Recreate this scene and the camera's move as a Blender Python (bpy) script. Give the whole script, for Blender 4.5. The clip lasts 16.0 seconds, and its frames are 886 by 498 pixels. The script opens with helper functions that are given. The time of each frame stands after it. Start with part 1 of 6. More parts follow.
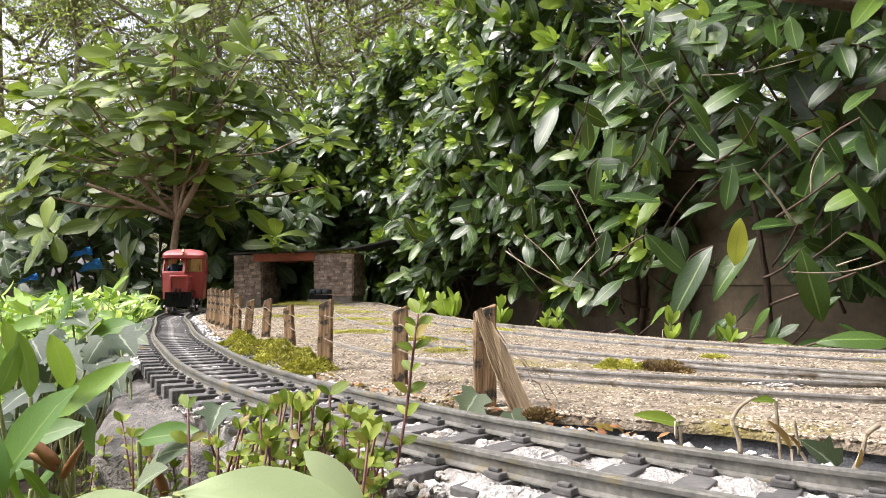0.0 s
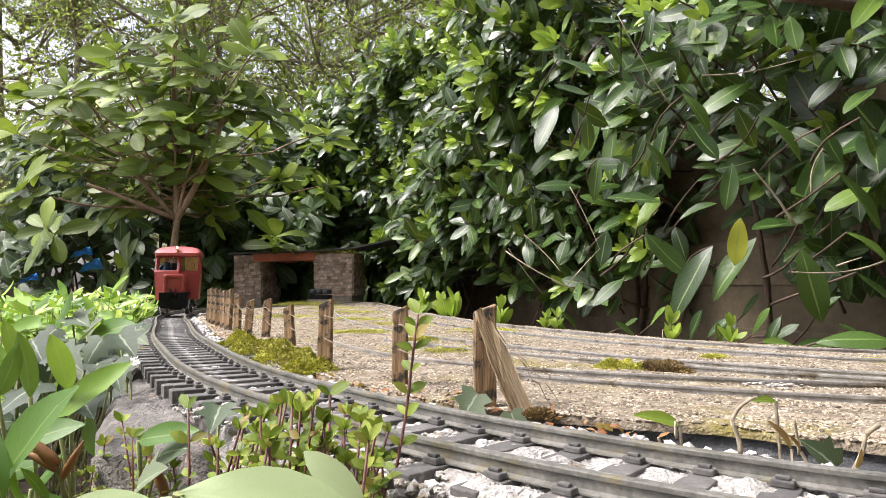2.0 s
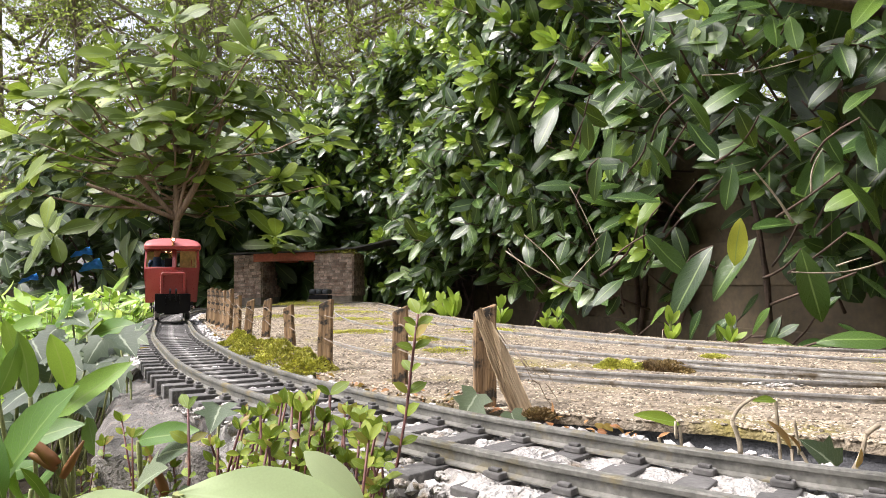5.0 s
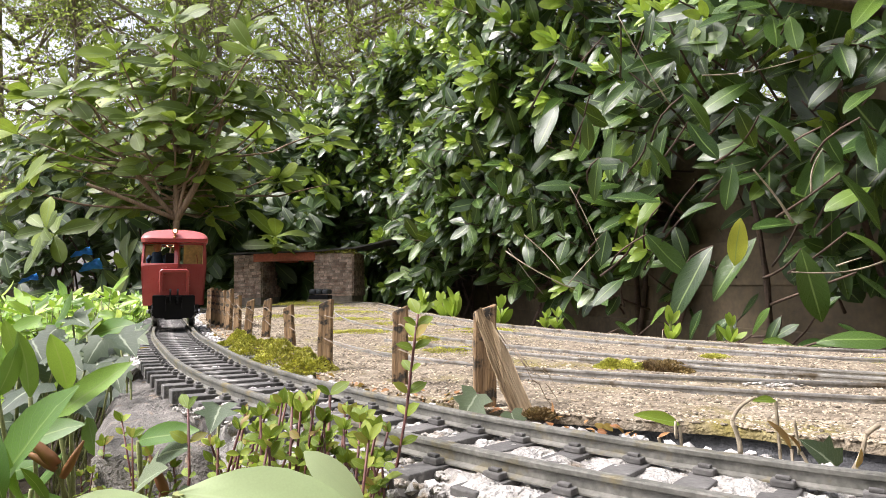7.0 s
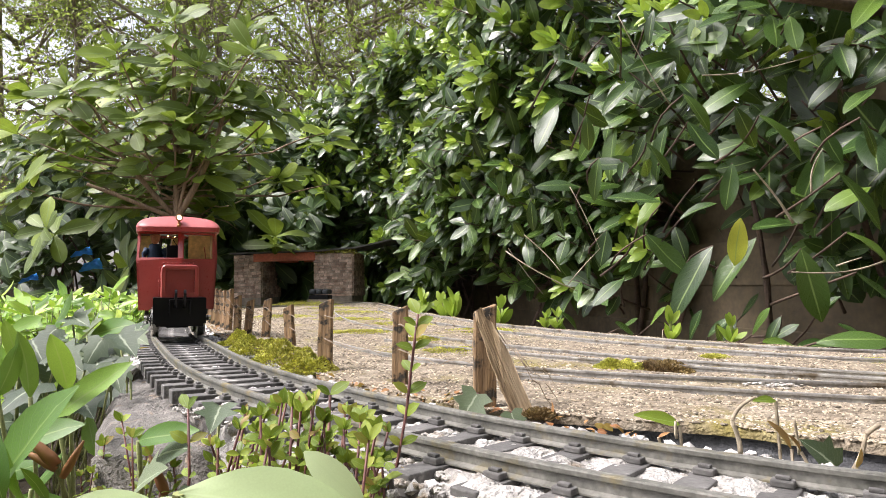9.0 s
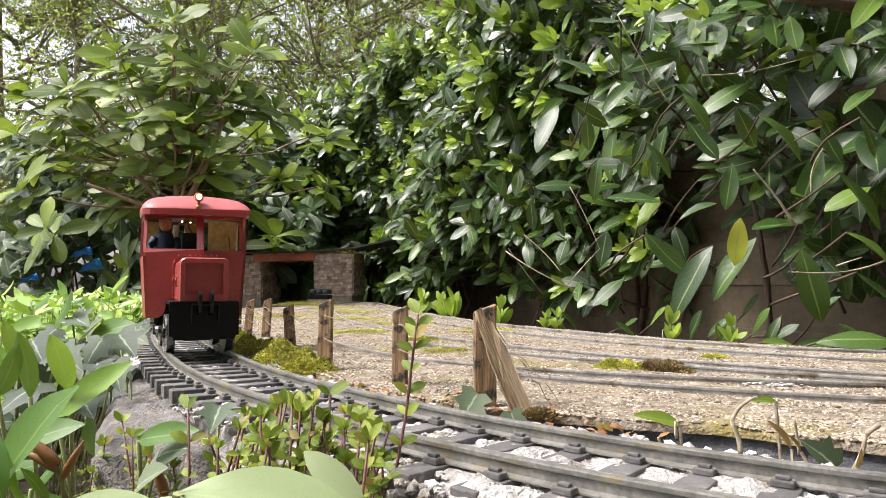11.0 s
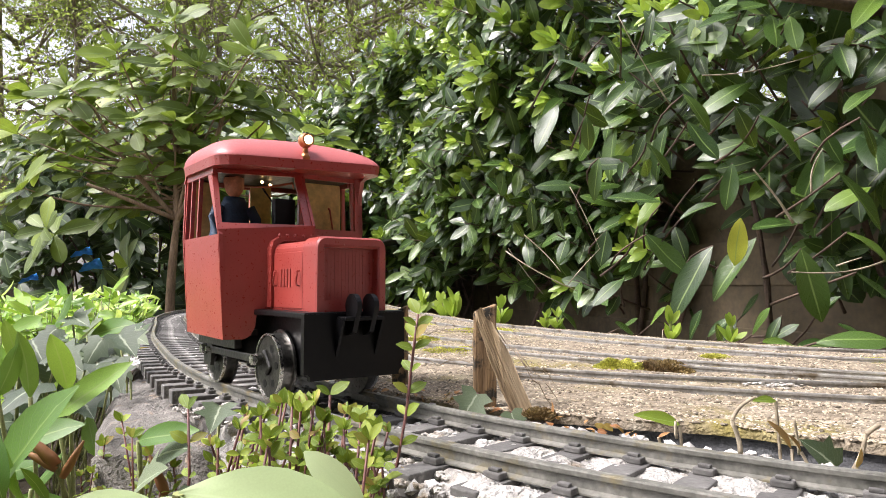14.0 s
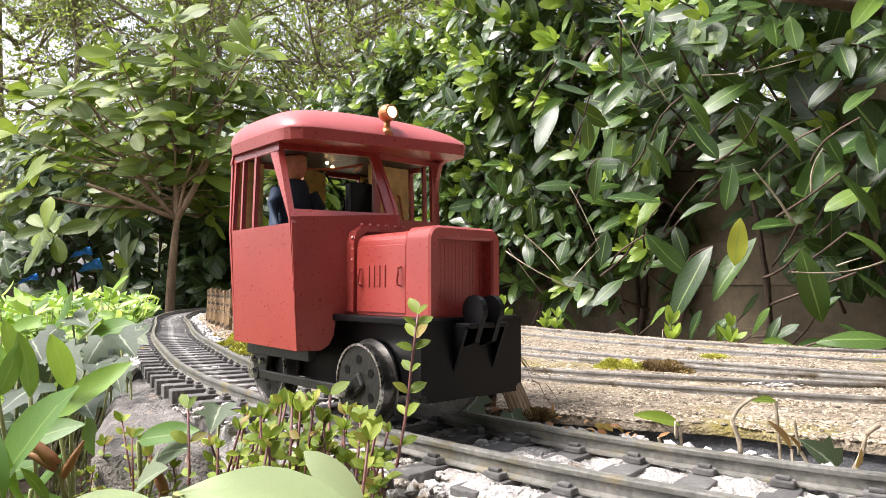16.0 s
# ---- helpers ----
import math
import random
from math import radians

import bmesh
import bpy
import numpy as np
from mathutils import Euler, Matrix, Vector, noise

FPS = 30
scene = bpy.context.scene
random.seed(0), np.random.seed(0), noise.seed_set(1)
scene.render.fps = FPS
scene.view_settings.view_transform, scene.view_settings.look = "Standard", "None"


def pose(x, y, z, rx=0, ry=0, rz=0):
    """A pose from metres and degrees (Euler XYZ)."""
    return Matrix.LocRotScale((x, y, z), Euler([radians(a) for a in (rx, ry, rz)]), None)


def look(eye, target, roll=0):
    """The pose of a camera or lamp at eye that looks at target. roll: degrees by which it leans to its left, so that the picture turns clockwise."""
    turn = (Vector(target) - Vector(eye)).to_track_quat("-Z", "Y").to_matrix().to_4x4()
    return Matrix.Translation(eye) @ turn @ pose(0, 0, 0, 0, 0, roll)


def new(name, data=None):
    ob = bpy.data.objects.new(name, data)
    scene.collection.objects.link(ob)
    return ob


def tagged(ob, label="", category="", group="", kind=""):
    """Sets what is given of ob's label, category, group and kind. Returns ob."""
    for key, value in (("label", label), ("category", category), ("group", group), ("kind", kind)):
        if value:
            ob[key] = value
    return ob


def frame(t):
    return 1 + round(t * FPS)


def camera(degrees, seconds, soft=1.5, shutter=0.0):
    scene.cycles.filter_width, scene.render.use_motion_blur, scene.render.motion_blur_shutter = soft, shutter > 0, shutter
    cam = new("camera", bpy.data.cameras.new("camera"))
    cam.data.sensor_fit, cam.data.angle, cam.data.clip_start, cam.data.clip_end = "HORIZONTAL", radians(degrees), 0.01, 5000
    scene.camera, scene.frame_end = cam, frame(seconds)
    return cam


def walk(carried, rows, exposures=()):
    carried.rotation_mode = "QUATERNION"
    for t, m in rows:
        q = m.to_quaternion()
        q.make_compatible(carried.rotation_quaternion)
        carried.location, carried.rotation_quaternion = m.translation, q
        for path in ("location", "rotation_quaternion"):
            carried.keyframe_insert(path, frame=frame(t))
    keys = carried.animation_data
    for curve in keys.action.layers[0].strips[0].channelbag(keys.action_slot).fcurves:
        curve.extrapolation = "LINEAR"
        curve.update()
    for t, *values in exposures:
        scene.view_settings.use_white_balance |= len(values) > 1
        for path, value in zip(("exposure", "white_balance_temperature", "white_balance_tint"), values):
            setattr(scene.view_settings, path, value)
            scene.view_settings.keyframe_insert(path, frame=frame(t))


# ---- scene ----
# A garden railway with 45 mm gauge. x to the right, y away from the camera, z = 0 on the rail heads.
cam = camera(65.6, 16.0, soft=0.8)
HOLD = look((0, 0, 0.0534), (0, 1, 0.1079))
walk(cam, [(0, HOLD), (16, HOLD)], exposures=[(0, 1.0, 6400, 17), (13, 1.0, 6400, 17), (15.5, 1.22, 6400, 17), (16, 1.22, 6400, 17)])

# ---- light: bright overcast sky, soft high sun ----
SUN_DIR = Vector((-0.68, -0.08, 1.0)).normalized()
world = bpy.data.worlds.new("sky")
scene.world = world
world.use_nodes = True
wn = world.node_tree.nodes
sky = wn.new("ShaderNodeTexSky")
sky.sky_type = "NISHITA"
sky.sun_disc = False
sky.sun_elevation = math.asin(SUN_DIR.z)
sky.sun_rotation = math.atan2(SUN_DIR.x, SUN_DIR.y)
sky.dust_density = 4.0
sky.air_density = 1.0
haze = wn.new("ShaderNodeHueSaturation")
haze.inputs["Saturation"].default_value = 0.35
world.node_tree.links.new(sky.outputs[0], haze.inputs["Color"])
world.node_tree.links.new(haze.outputs[0], wn["Background"].inputs["Color"])
wn["Background"].inputs["Strength"].default_value = 0.15
lamp_data = bpy.data.lights.new("sun", "SUN")
lamp_data.energy = 2.8
lamp_data.angle = radians(18)
lamp_data.color = (1.0, 0.96, 0.9)
sun = new("sun", lamp_data)
sun.matrix_world = look(SUN_DIR * 10, (0, 0, 0))


# ---- materials ----
def ramp(nt, fac, stops):
    r = nt.nodes.new("ShaderNodeValToRGB")
    while len(r.color_ramp.elements) < len(stops):
        r.color_ramp.elements.new(0.5)
    for e, (p, c) in zip(r.color_ramp.elements, stops):
        e.position, e.color = p, (*c, 1)
    nt.links.new(fac, r.inputs[0])
    return r.outputs[0]


def tex(nt, scale, detail=4, rough=0.6, kind="noise", stretch=None):
    co = nt.nodes.new("ShaderNodeTexCoord")
    if kind == "noise":
        n = nt.nodes.new("ShaderNodeTexNoise")
        n.inputs["Detail"].default_value, n.inputs["Roughness"].default_value = detail, rough
    else:
        n = nt.nodes.new("ShaderNodeTexVoronoi")
    n.inputs["Scale"].default_value = scale
    if stretch:
        mp = nt.nodes.new("ShaderNodeMapping")
        mp.inputs["Scale"].default_value = stretch
        nt.links.new(co.outputs["Object"], mp.inputs["Vector"])
        nt.links.new(mp.outputs[0], n.inputs["Vector"])
    else:
        nt.links.new(co.outputs["Object"], n.inputs["Vector"])
    return n.outputs[0]


def mix(nt, a, b, fac, mode="MIX"):
    m = nt.nodes.new("ShaderNodeMix")
    m.data_type, m.blend_type = "RGBA", mode
    for value, socket in ((fac, m.inputs[0]), (a, m.inputs[6]), (b, m.inputs[7])):
        if isinstance(value, (int, float)):
            socket.default_value = value
        elif isinstance(value, tuple):
            socket.default_value = (*value, 1)
        else:
            nt.links.new(value, socket)
    return m.outputs[2]


def math_node(nt, op, a, b=0.0, clamp=False):
    m = nt.nodes.new("ShaderNodeMath")
    m.operation, m.use_clamp = op, clamp
    for value, socket in ((a, m.inputs[0]), (b, m.inputs[1])):
        if isinstance(value, (int, float)):
            socket.default_value = value
        else:
            nt.links.new(value, socket)
    return m.outputs[0]


def chance(nt):
    """A random number for each piece, whether it is an object or an island of a joined mesh."""
    a = nt.nodes.new("ShaderNodeObjectInfo").outputs["Random"]
    b = nt.nodes.new("ShaderNodeNewGeometry").outputs["Random Per Island"]
    return math_node(nt, "FRACT", math_node(nt, "ADD", a, b))


def bump(nt, bsdf, height, strength=0.3, distance=0.001):
    b = nt.nodes.new("ShaderNodeBump")
    b.inputs["Strength"].default_value, b.inputs["Distance"].default_value = strength, distance
    nt.links.new(height, b.inputs["Height"])
    nt.links.new(b.outputs[0], bsdf.inputs["Normal"])


def material(name, stops, scale=60, rough=0.6, metal=0.0, fine=None, relief=0.3, distance=0.001, vary=0.0, spec=0.5, patch=None, grainy=0.8, stretch=None):
    """Noise-coloured surface: stops over a broad noise, fine grain multiplied in, random brightness from piece to piece."""
    m = bpy.data.materials.new(name)
    m.use_nodes = True
    nt = m.node_tree
    bsdf = nt.nodes["Principled BSDF"]
    col = ramp(nt, tex(nt, scale, stretch=stretch), stops)
    grain = tex(nt, fine or scale * 8, 3, stretch=stretch)
    col = mix(nt, col, ramp(nt, grain, [(0.25, (0.62, 0.62, 0.62)), (0.75, (1.25, 1.25, 1.25))]), grainy, "MULTIPLY")
    if patch:
        colour, pscale, low, high = patch
        col = mix(nt, col, colour, ramp(nt, tex(nt, pscale, 5), [(low, (0, 0, 0)), (high, (1, 1, 1))]))
    if vary:
        lo, hi = 1 - vary, 1 + vary
        col = mix(nt, col, ramp(nt, chance(nt), [(0, (lo, lo, lo)), (1, (hi, hi, hi))]), 1.0, "MULTIPLY")
    nt.links.new(col, bsdf.inputs["Base Color"])
    nt.links.new(ramp(nt, grain, [(0.3, (rough - 0.08,) * 3), (0.7, (min(rough + 0.1, 1),) * 3)]), bsdf.inputs["Roughness"])
    bsdf.inputs["Metallic"].default_value = metal
    bsdf.inputs["Specular IOR Level"].default_value = spec
    if relief:
        bump(nt, bsdf, grain, relief, distance)
    return m


def leaf_material(name, stops, rough=0.35, vein=(0.25, 0.36, 0.1), glow=0.25, spec=0.5, blotch=0.25, relief=0.25):
    """Leaf blade: random tone for each leaf, midrib and side veins along the blade's own UVs, light passing through."""
    m = bpy.data.materials.new(name)
    m.use_nodes = True
    nt = m.node_tree
    bsdf = nt.nodes["Principled BSDF"]
    uv = nt.nodes.new("ShaderNodeUVMap")
    sep = nt.nodes.new("ShaderNodeSeparateXYZ")
    nt.links.new(uv.outputs[0], sep.inputs[0])
    side = math_node(nt, "ABSOLUTE", math_node(nt, "SUBTRACT", sep.outputs[1], 0.5))
    rib = ramp(nt, side, [(0.012, (1, 1, 1)), (0.045, (0, 0, 0))])
    phase = math_node(nt, "SUBTRACT", math_node(nt, "MULTIPLY", sep.outputs[0], 9.0), math_node(nt, "MULTIPLY", side, 5.0))
    saw = math_node(nt, "ABSOLUTE", math_node(nt, "SUBTRACT", math_node(nt, "FRACT", phase), 0.5))
    veins = ramp(nt, saw, [(0.0, (1, 1, 1)), (0.09, (0, 0, 0))])
    col = ramp(nt, chance(nt), stops)
    cloud = tex(nt, 90, 4)
    col = mix(nt, col, ramp(nt, cloud, [(0.3, (0.7, 0.7, 0.68)), (0.7, (1.3, 1.3, 1.25))]), blotch * 3 if blotch < 0.33 else 1.0, "MULTIPLY")
    col = mix(nt, col, vein, math_node(nt, "MULTIPLY", veins, 0.1))
    col = mix(nt, col, vein, math_node(nt, "MULTIPLY", rib, 0.75))
    nt.links.new(col, bsdf.inputs["Base Color"])
    bsdf.inputs["Specular IOR Level"].default_value = spec
    nt.links.new(ramp(nt, cloud, [(0.3, (rough - 0.07,) * 3), (0.7, (rough + 0.12,) * 3)]), bsdf.inputs["Roughness"])
    height = math_node(nt, "ADD", math_node(nt, "MULTIPLY", veins, -0.5), math_node(nt, "MULTIPLY", cloud, 0.8))
    bump(nt, bsdf, height, relief, 0.0015)
    tl = nt.nodes.new("ShaderNodeBsdfTranslucent")
    nt.links.new(mix(nt, col, (0.55, 0.75, 0.08), 0.35), tl.inputs["Color"])
    ms = nt.nodes.new("ShaderNodeMixShader")
    ms.inputs[0].default_value = glow
    nt.links.new(bsdf.outputs[0], ms.inputs[1])
    nt.links.new(tl.outputs[0], ms.inputs[2])
    nt.links.new(ms.outputs[0], nt.nodes["Material Output"].inputs["Surface"])
    return m


M = {}
M["laurel"] = leaf_material("laurel leaf", [(0, (0.014, 0.036, 0.008)), (0.5, (0.03, 0.07, 0.014)), (0.85, (0.065, 0.125, 0.022)), (1, (0.14, 0.23, 0.03))], 0.31, glow=0.16, spec=0.5)
M["young"] = leaf_material("young laurel leaf", [(0, (0.2, 0.32, 0.035)), (1, (0.36, 0.48, 0.07))], 0.32, glow=0.35)
M["yellow"] = leaf_material("yellowed leaf", [(0, (0.42, 0.45, 0.05)), (1, (0.5, 0.5, 0.07))], 0.4)
M["rhodo"] = leaf_material("rhododendron leaf", [(0, (0.065, 0.105, 0.016)), (0.6, (0.14, 0.2, 0.03)), (1, (0.27, 0.36, 0.05))], 0.46, glow=0.25, spec=0.35)
# Leaf tone with shade put into the colour, for hedge depths and background shrubs.
M["shade"] = leaf_material("shade-toned shrub leaf", [(0, (0.02, 0.045, 0.014)), (1, (0.045, 0.09, 0.022))], 0.45, glow=0.15)
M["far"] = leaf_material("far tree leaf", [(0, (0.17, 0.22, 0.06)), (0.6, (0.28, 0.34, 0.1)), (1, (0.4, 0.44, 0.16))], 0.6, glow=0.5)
M["cover"] = leaf_material("ground cover leaf", [(0, (0.07, 0.17, 0.015)), (0.35, (0.2, 0.38, 0.03)), (0.8, (0.38, 0.56, 0.07)), (1, (0.58, 0.68, 0.2))], 0.35, glow=0.3)
M["broad"] = leaf_material("broad garden leaf", [(0, (0.045, 0.12, 0.015)), (0.5, (0.1, 0.23, 0.03)), (0.85, (0.2, 0.36, 0.05)), (1, (0.36, 0.36, 0.1))], 0.42, glow=0.3, spec=0.4, relief=0.12)
M["ivy"] = leaf_material("ivy leaf", [(0, (0.03, 0.055, 0.03)), (0.7, (0.08, 0.115, 0.065)), (1, (0.17, 0.21, 0.13))], 0.42, vein=(0.4, 0.46, 0.32), glow=0.12, spec=0.3)
M["shoot"] = leaf_material("small shoot leaf", [(0, (0.09, 0.15, 0.015)), (0.45, (0.19, 0.27, 0.025)), (0.8, (0.32, 0.39, 0.05)), (1, (0.3, 0.17, 0.07))], 0.42, glow=0.28, spec=0.4)
M["pale"] = leaf_material("pale near leaf", [(0, (0.44, 0.56, 0.28)), (1, (0.54, 0.65, 0.36))], 0.5, glow=0.3, vein=(0.5, 0.62, 0.33), blotch=0.05, relief=0.03)
M["dead"] = leaf_material("dead leaf", [(0, (0.27, 0.1, 0.04)), (1, (0.4, 0.2, 0.09))], 0.6, vein=(0.4, 0.25, 0.12))
M["bark"] = material("bark", [(0.3, (0.06, 0.04, 0.028)), (0.7, (0.15, 0.1, 0.07))], 25, 0.85, relief=0.6, distance=0.003)
M["bark_far"] = material("grey bark", [(0.3, (0.2, 0.17, 0.12)), (0.7, (0.36, 0.31, 0.22))], 8, 0.9, relief=0.6, distance=0.01)
M["twig"] = material("pale dry twig", [(0.3, (0.26, 0.21, 0.14)), (0.7, (0.52, 0.45, 0.33))], 60, 0.7)
M["stem"] = material("purple stem", [(0.3, (0.12, 0.045, 0.05)), (0.7, (0.22, 0.1, 0.07))], 80, 0.5)
M["greenstem"] = material("green stem", [(0.3, (0.16, 0.2, 0.06)), (0.7, (0.3, 0.32, 0.12))], 80, 0.5)
M["soil"] = material("soil", [(0.3, (0.035, 0.026, 0.018)), (0.7, (0.1, 0.075, 0.05))], 20, 0.95, relief=0.8, distance=0.006)
M["concrete"] = material("gritty sand-coloured yard", [(0.3, (0.14, 0.11, 0.075)), (0.55, (0.3, 0.25, 0.18)), (0.8, (0.46, 0.41, 0.32))], 75, 0.9, fine=420, relief=1.0, distance=0.003, patch=((0.24, 0.2, 0.06), 11, 0.53, 0.66))
M["grit"] = material("sandy grit", [(0.3, (0.28, 0.225, 0.155)), (0.7, (0.44, 0.38, 0.29))], 90, 0.85, vary=0.7)
M["pebble"] = material("ballast stone", [(0.3, (0.36, 0.35, 0.33)), (0.7, (0.6, 0.58, 0.55))], 90, 0.8, vary=0.55)
M["white"] = material("white ballast rock", [(0.3, (0.4, 0.38, 0.34)), (0.7, (0.7, 0.68, 0.64))], 120, 0.92, fine=520, relief=1.0, distance=0.003, vary=0.2, patch=((0.26, 0.21, 0.15), 75, 0.55, 0.68))
M["felt"] = material("mineral roofing felt", [(0.3, (0.04, 0.042, 0.045)), (0.7, (0.11, 0.115, 0.12))], 150, 0.8, fine=900, relief=0.9, distance=0.001)
M["block"] = material("grey weathered stone edging", [(0.3, (0.11, 0.103, 0.092)), (0.7, (0.26, 0.245, 0.22))], 60, 0.9, fine=420, relief=1.0, distance=0.003, patch=((0.3, 0.24, 0.18), 90, 0.58, 0.66))
M["rail"] = material("weathered rail", [(0.3, (0.13, 0.13, 0.112)), (0.7, (0.27, 0.265, 0.235))], 60, 0.5, metal=0.25, relief=0.2, patch=((0.24, 0.2, 0.1), 45, 0.52, 0.64))
M["siding_rail"] = material("grey siding rail", [(0.3, (0.22, 0.215, 0.2)), (0.7, (0.42, 0.41, 0.38))], 60, 0.5, metal=0.2, relief=0.2, patch=((0.12, 0.095, 0.06), 45, 0.55, 0.66))
M["sleeper"] = material("grey plastic sleeper", [(0.3, (0.085, 0.082, 0.077)), (0.7, (0.18, 0.175, 0.165))], 70, 0.75, vary=0.2, patch=((0.4, 0.39, 0.36), 90, 0.56, 0.7))
M["post"] = material("weathered wooden post", [(0.3, (0.16, 0.095, 0.045)), (0.7, (0.42, 0.28, 0.15))], 220, 0.85, fine=900, relief=0.8, distance=0.0012, patch=((0.045, 0.04, 0.03), 120, 0.5, 0.6), stretch=(1, 1, 0.1))
M["plank"] = material("pale splintered wood", [(0.3, (0.17, 0.11, 0.06)), (0.45, (0.42, 0.3, 0.17)), (0.7, (0.62, 0.48, 0.31))], 260, 0.85, fine=1100, relief=1.0, distance=0.0015, stretch=(1, 1, 0.07))
M["wire"] = material("rusty thin wire", [(0.3, (0.2, 0.15, 0.1)), (0.7, (0.42, 0.35, 0.26))], 90, 0.6)
M["moss"] = material("moss", [(0.3, (0.32, 0.34, 0.05)), (0.7, (0.64, 0.62, 0.13))], 60, 0.95, vary=0.3)
M["drymoss"] = material("dry brown moss", [(0.3, (0.16, 0.1, 0.05)), (0.7, (0.34, 0.26, 0.1))], 60, 0.95, vary=0.4)
M["red"] = material("red loco paint", [(0.3, (0.3, 0.037, 0.028)), (0.7, (0.37, 0.055, 0.042))], 35, 0.33, fine=700, relief=0.04, distance=0.0003, patch=((0.55, 0.3, 0.26), 160, 0.73, 0.77), grainy=0.12, spec=0.85)
M["roofred"] = material("faded red roof", [(0.3, (0.42, 0.085, 0.085)), (0.7, (0.5, 0.125, 0.12))], 30, 0.42, fine=900, relief=0.15, distance=0.0004, grainy=0.25)
M["black"] = material("black painted metal", [(0.3, (0.002, 0.002, 0.0023)), (0.7, (0.005, 0.005, 0.0055))], 50, 0.36, fine=600, relief=0.05, spec=0.22)
M["frame"] = material("oily black frame", [(0.3, (0.01, 0.01, 0.007)), (0.7, (0.026, 0.026, 0.018))], 60, 0.42)
M["steel"] = material("worn steel", [(0.3, (0.55, 0.54, 0.51)), (0.7, (0.78, 0.76, 0.72))], 80, 0.28, metal=1.0, relief=0.1)
M["trunk"] = material("brown shrub bark", [(0.3, (0.2, 0.13, 0.08)), (0.7, (0.4, 0.28, 0.18))], 40, 0.85, relief=0.5, distance=0.003, stretch=(1, 1, 0.2))
M["tyre"] = material("dark oily steel", [(0.3, (0.14, 0.138, 0.13)), (0.7, (0.3, 0.29, 0.275))], 80, 0.35, metal=1.0, relief=0.1)
M["brass"] = material("copper-brown lamp shell", [(0.3, (0.42, 0.16, 0.06)), (0.7, (0.55, 0.24, 0.09))], 80, 0.35, metal=0.6, relief=0.1)
M["cream"] = material("yellow varnished cab lining", [(0.3, (0.66, 0.48, 0.15)), (0.7, (0.78, 0.6, 0.24))], 30, 0.55)
M["blue"] = material("blue jacket paint", [(0.3, (0.02, 0.045, 0.09)), (0.7, (0.035, 0.075, 0.13))], 60, 0.7)
M["sheet"] = material("blue plastic", [(0.3, (0.03, 0.26, 0.72)), (0.7, (0.06, 0.36, 0.85))], 6, 0.4)
M["stone"] = material("dressed stone", [(0.3, (0.34, 0.22, 0.16)), (0.7, (0.62, 0.5, 0.4))], 40, 0.9, vary=0.35, relief=0.6)
M["mortar"] = material("pale mortar", [(0.3, (0.22, 0.19, 0.15)), (0.7, (0.38, 0.34, 0.28))], 40, 0.95)
M["girder"] = material("orange-red girder paint", [(0.3, (0.42, 0.1, 0.045)), (0.7, (0.52, 0.15, 0.07))], 20, 0.6)
M["board"] = material("fence board", [(0.3, (0.08, 0.062, 0.036)), (0.7, (0.16, 0.122, 0.072))], 9, 0.85, relief=0.5, vary=0.15)
M["deck"] = material("dark deck", [(0.3, (0.05, 0.05, 0.045)), (0.7, (0.12, 0.12, 0.11))], 30, 0.8)
M["cushion"] = material("dark slate paint", [(0.3, (0.03, 0.036, 0.04)), (0.7, (0.08, 0.09, 0.095))], 40, 0.45)

glass = bpy.data.materials.new("lamp glass")
glass.use_nodes = True
gb = glass.node_tree.nodes["Principled BSDF"]
gb.inputs["Base Color"].default_value = (1, 0.9, 0.6, 1)
gb.inputs["Emission Color"].default_value = (1.0, 0.86, 0.5, 1)
gb.inputs["Emission Strength"].default_value = 2.2
M["lit"] = glass
bulb = glass.copy()
bulb.name = "cab bulb"
bulb.node_tree.nodes["Principled BSDF"].inputs["Emission Color"].default_value = (1.0, 0.62, 0.25, 1)
bulb.node_tree.nodes["Principled BSDF"].inputs["Emission Strength"].default_value = 3.5
M["bulb"] = bulb


# ---- mesh helpers ----
def data_from(bm, mat, smooth=False, name="mesh"):
    me = bpy.data.meshes.new(name)
    bmesh.ops.recalc_face_normals(bm, faces=bm.faces)
    bm.to_mesh(me)
    bm.free()
    me.materials.append(mat)
    if smooth:
        me.polygons.foreach_set("use_smooth", [True] * len(me.polygons))
    return me


def part(name, bm, mat, parent, label="", smooth=False):
    """Links a bmesh as one mesh object under a thing or a part."""
    ob = new(name, data_from(bm, mat, smooth, name))
    ob.parent = parent
    if label:
        ob["label"] = label
    return ob


def thing(name, m=None, label="", category="", group="", kind=""):
    ob = new(name)
    ob.empty_display_size = 0.02
    if m is not None:
        ob.matrix_basis = m
    return tagged(ob, label, category, group, kind)


def box(bm, x0, x1, y0, y1, z0, z1, bevel=0.0):
    m = Matrix.LocRotScale(((x0 + x1) / 2, (y0 + y1) / 2, (z0 + z1) / 2), None, (x1 - x0, y1 - y0, z1 - z0))
    made = bmesh.ops.create_cube(bm, size=1, matrix=m)["verts"]
    if bevel:
        edges = list({e for v in made for e in v.link_edges})
        bmesh.ops.bevel(bm, geom=edges, offset=bevel, segments=2, affect="EDGES", profile=0.5)
    return bm


def rod(bm, a, b, r0, r1=None, seg=10):
    a, b = Vector(a), Vector(b)
    d = b - a
    m = Matrix.Translation((a + b) / 2) @ d.to_track_quat("Z", "Y").to_matrix().to_4x4()
    bmesh.ops.create_cone(bm, cap_ends=True, segments=seg, radius1=r0, radius2=r0 if r1 is None else r1, depth=d.length, matrix=m)
    return bm


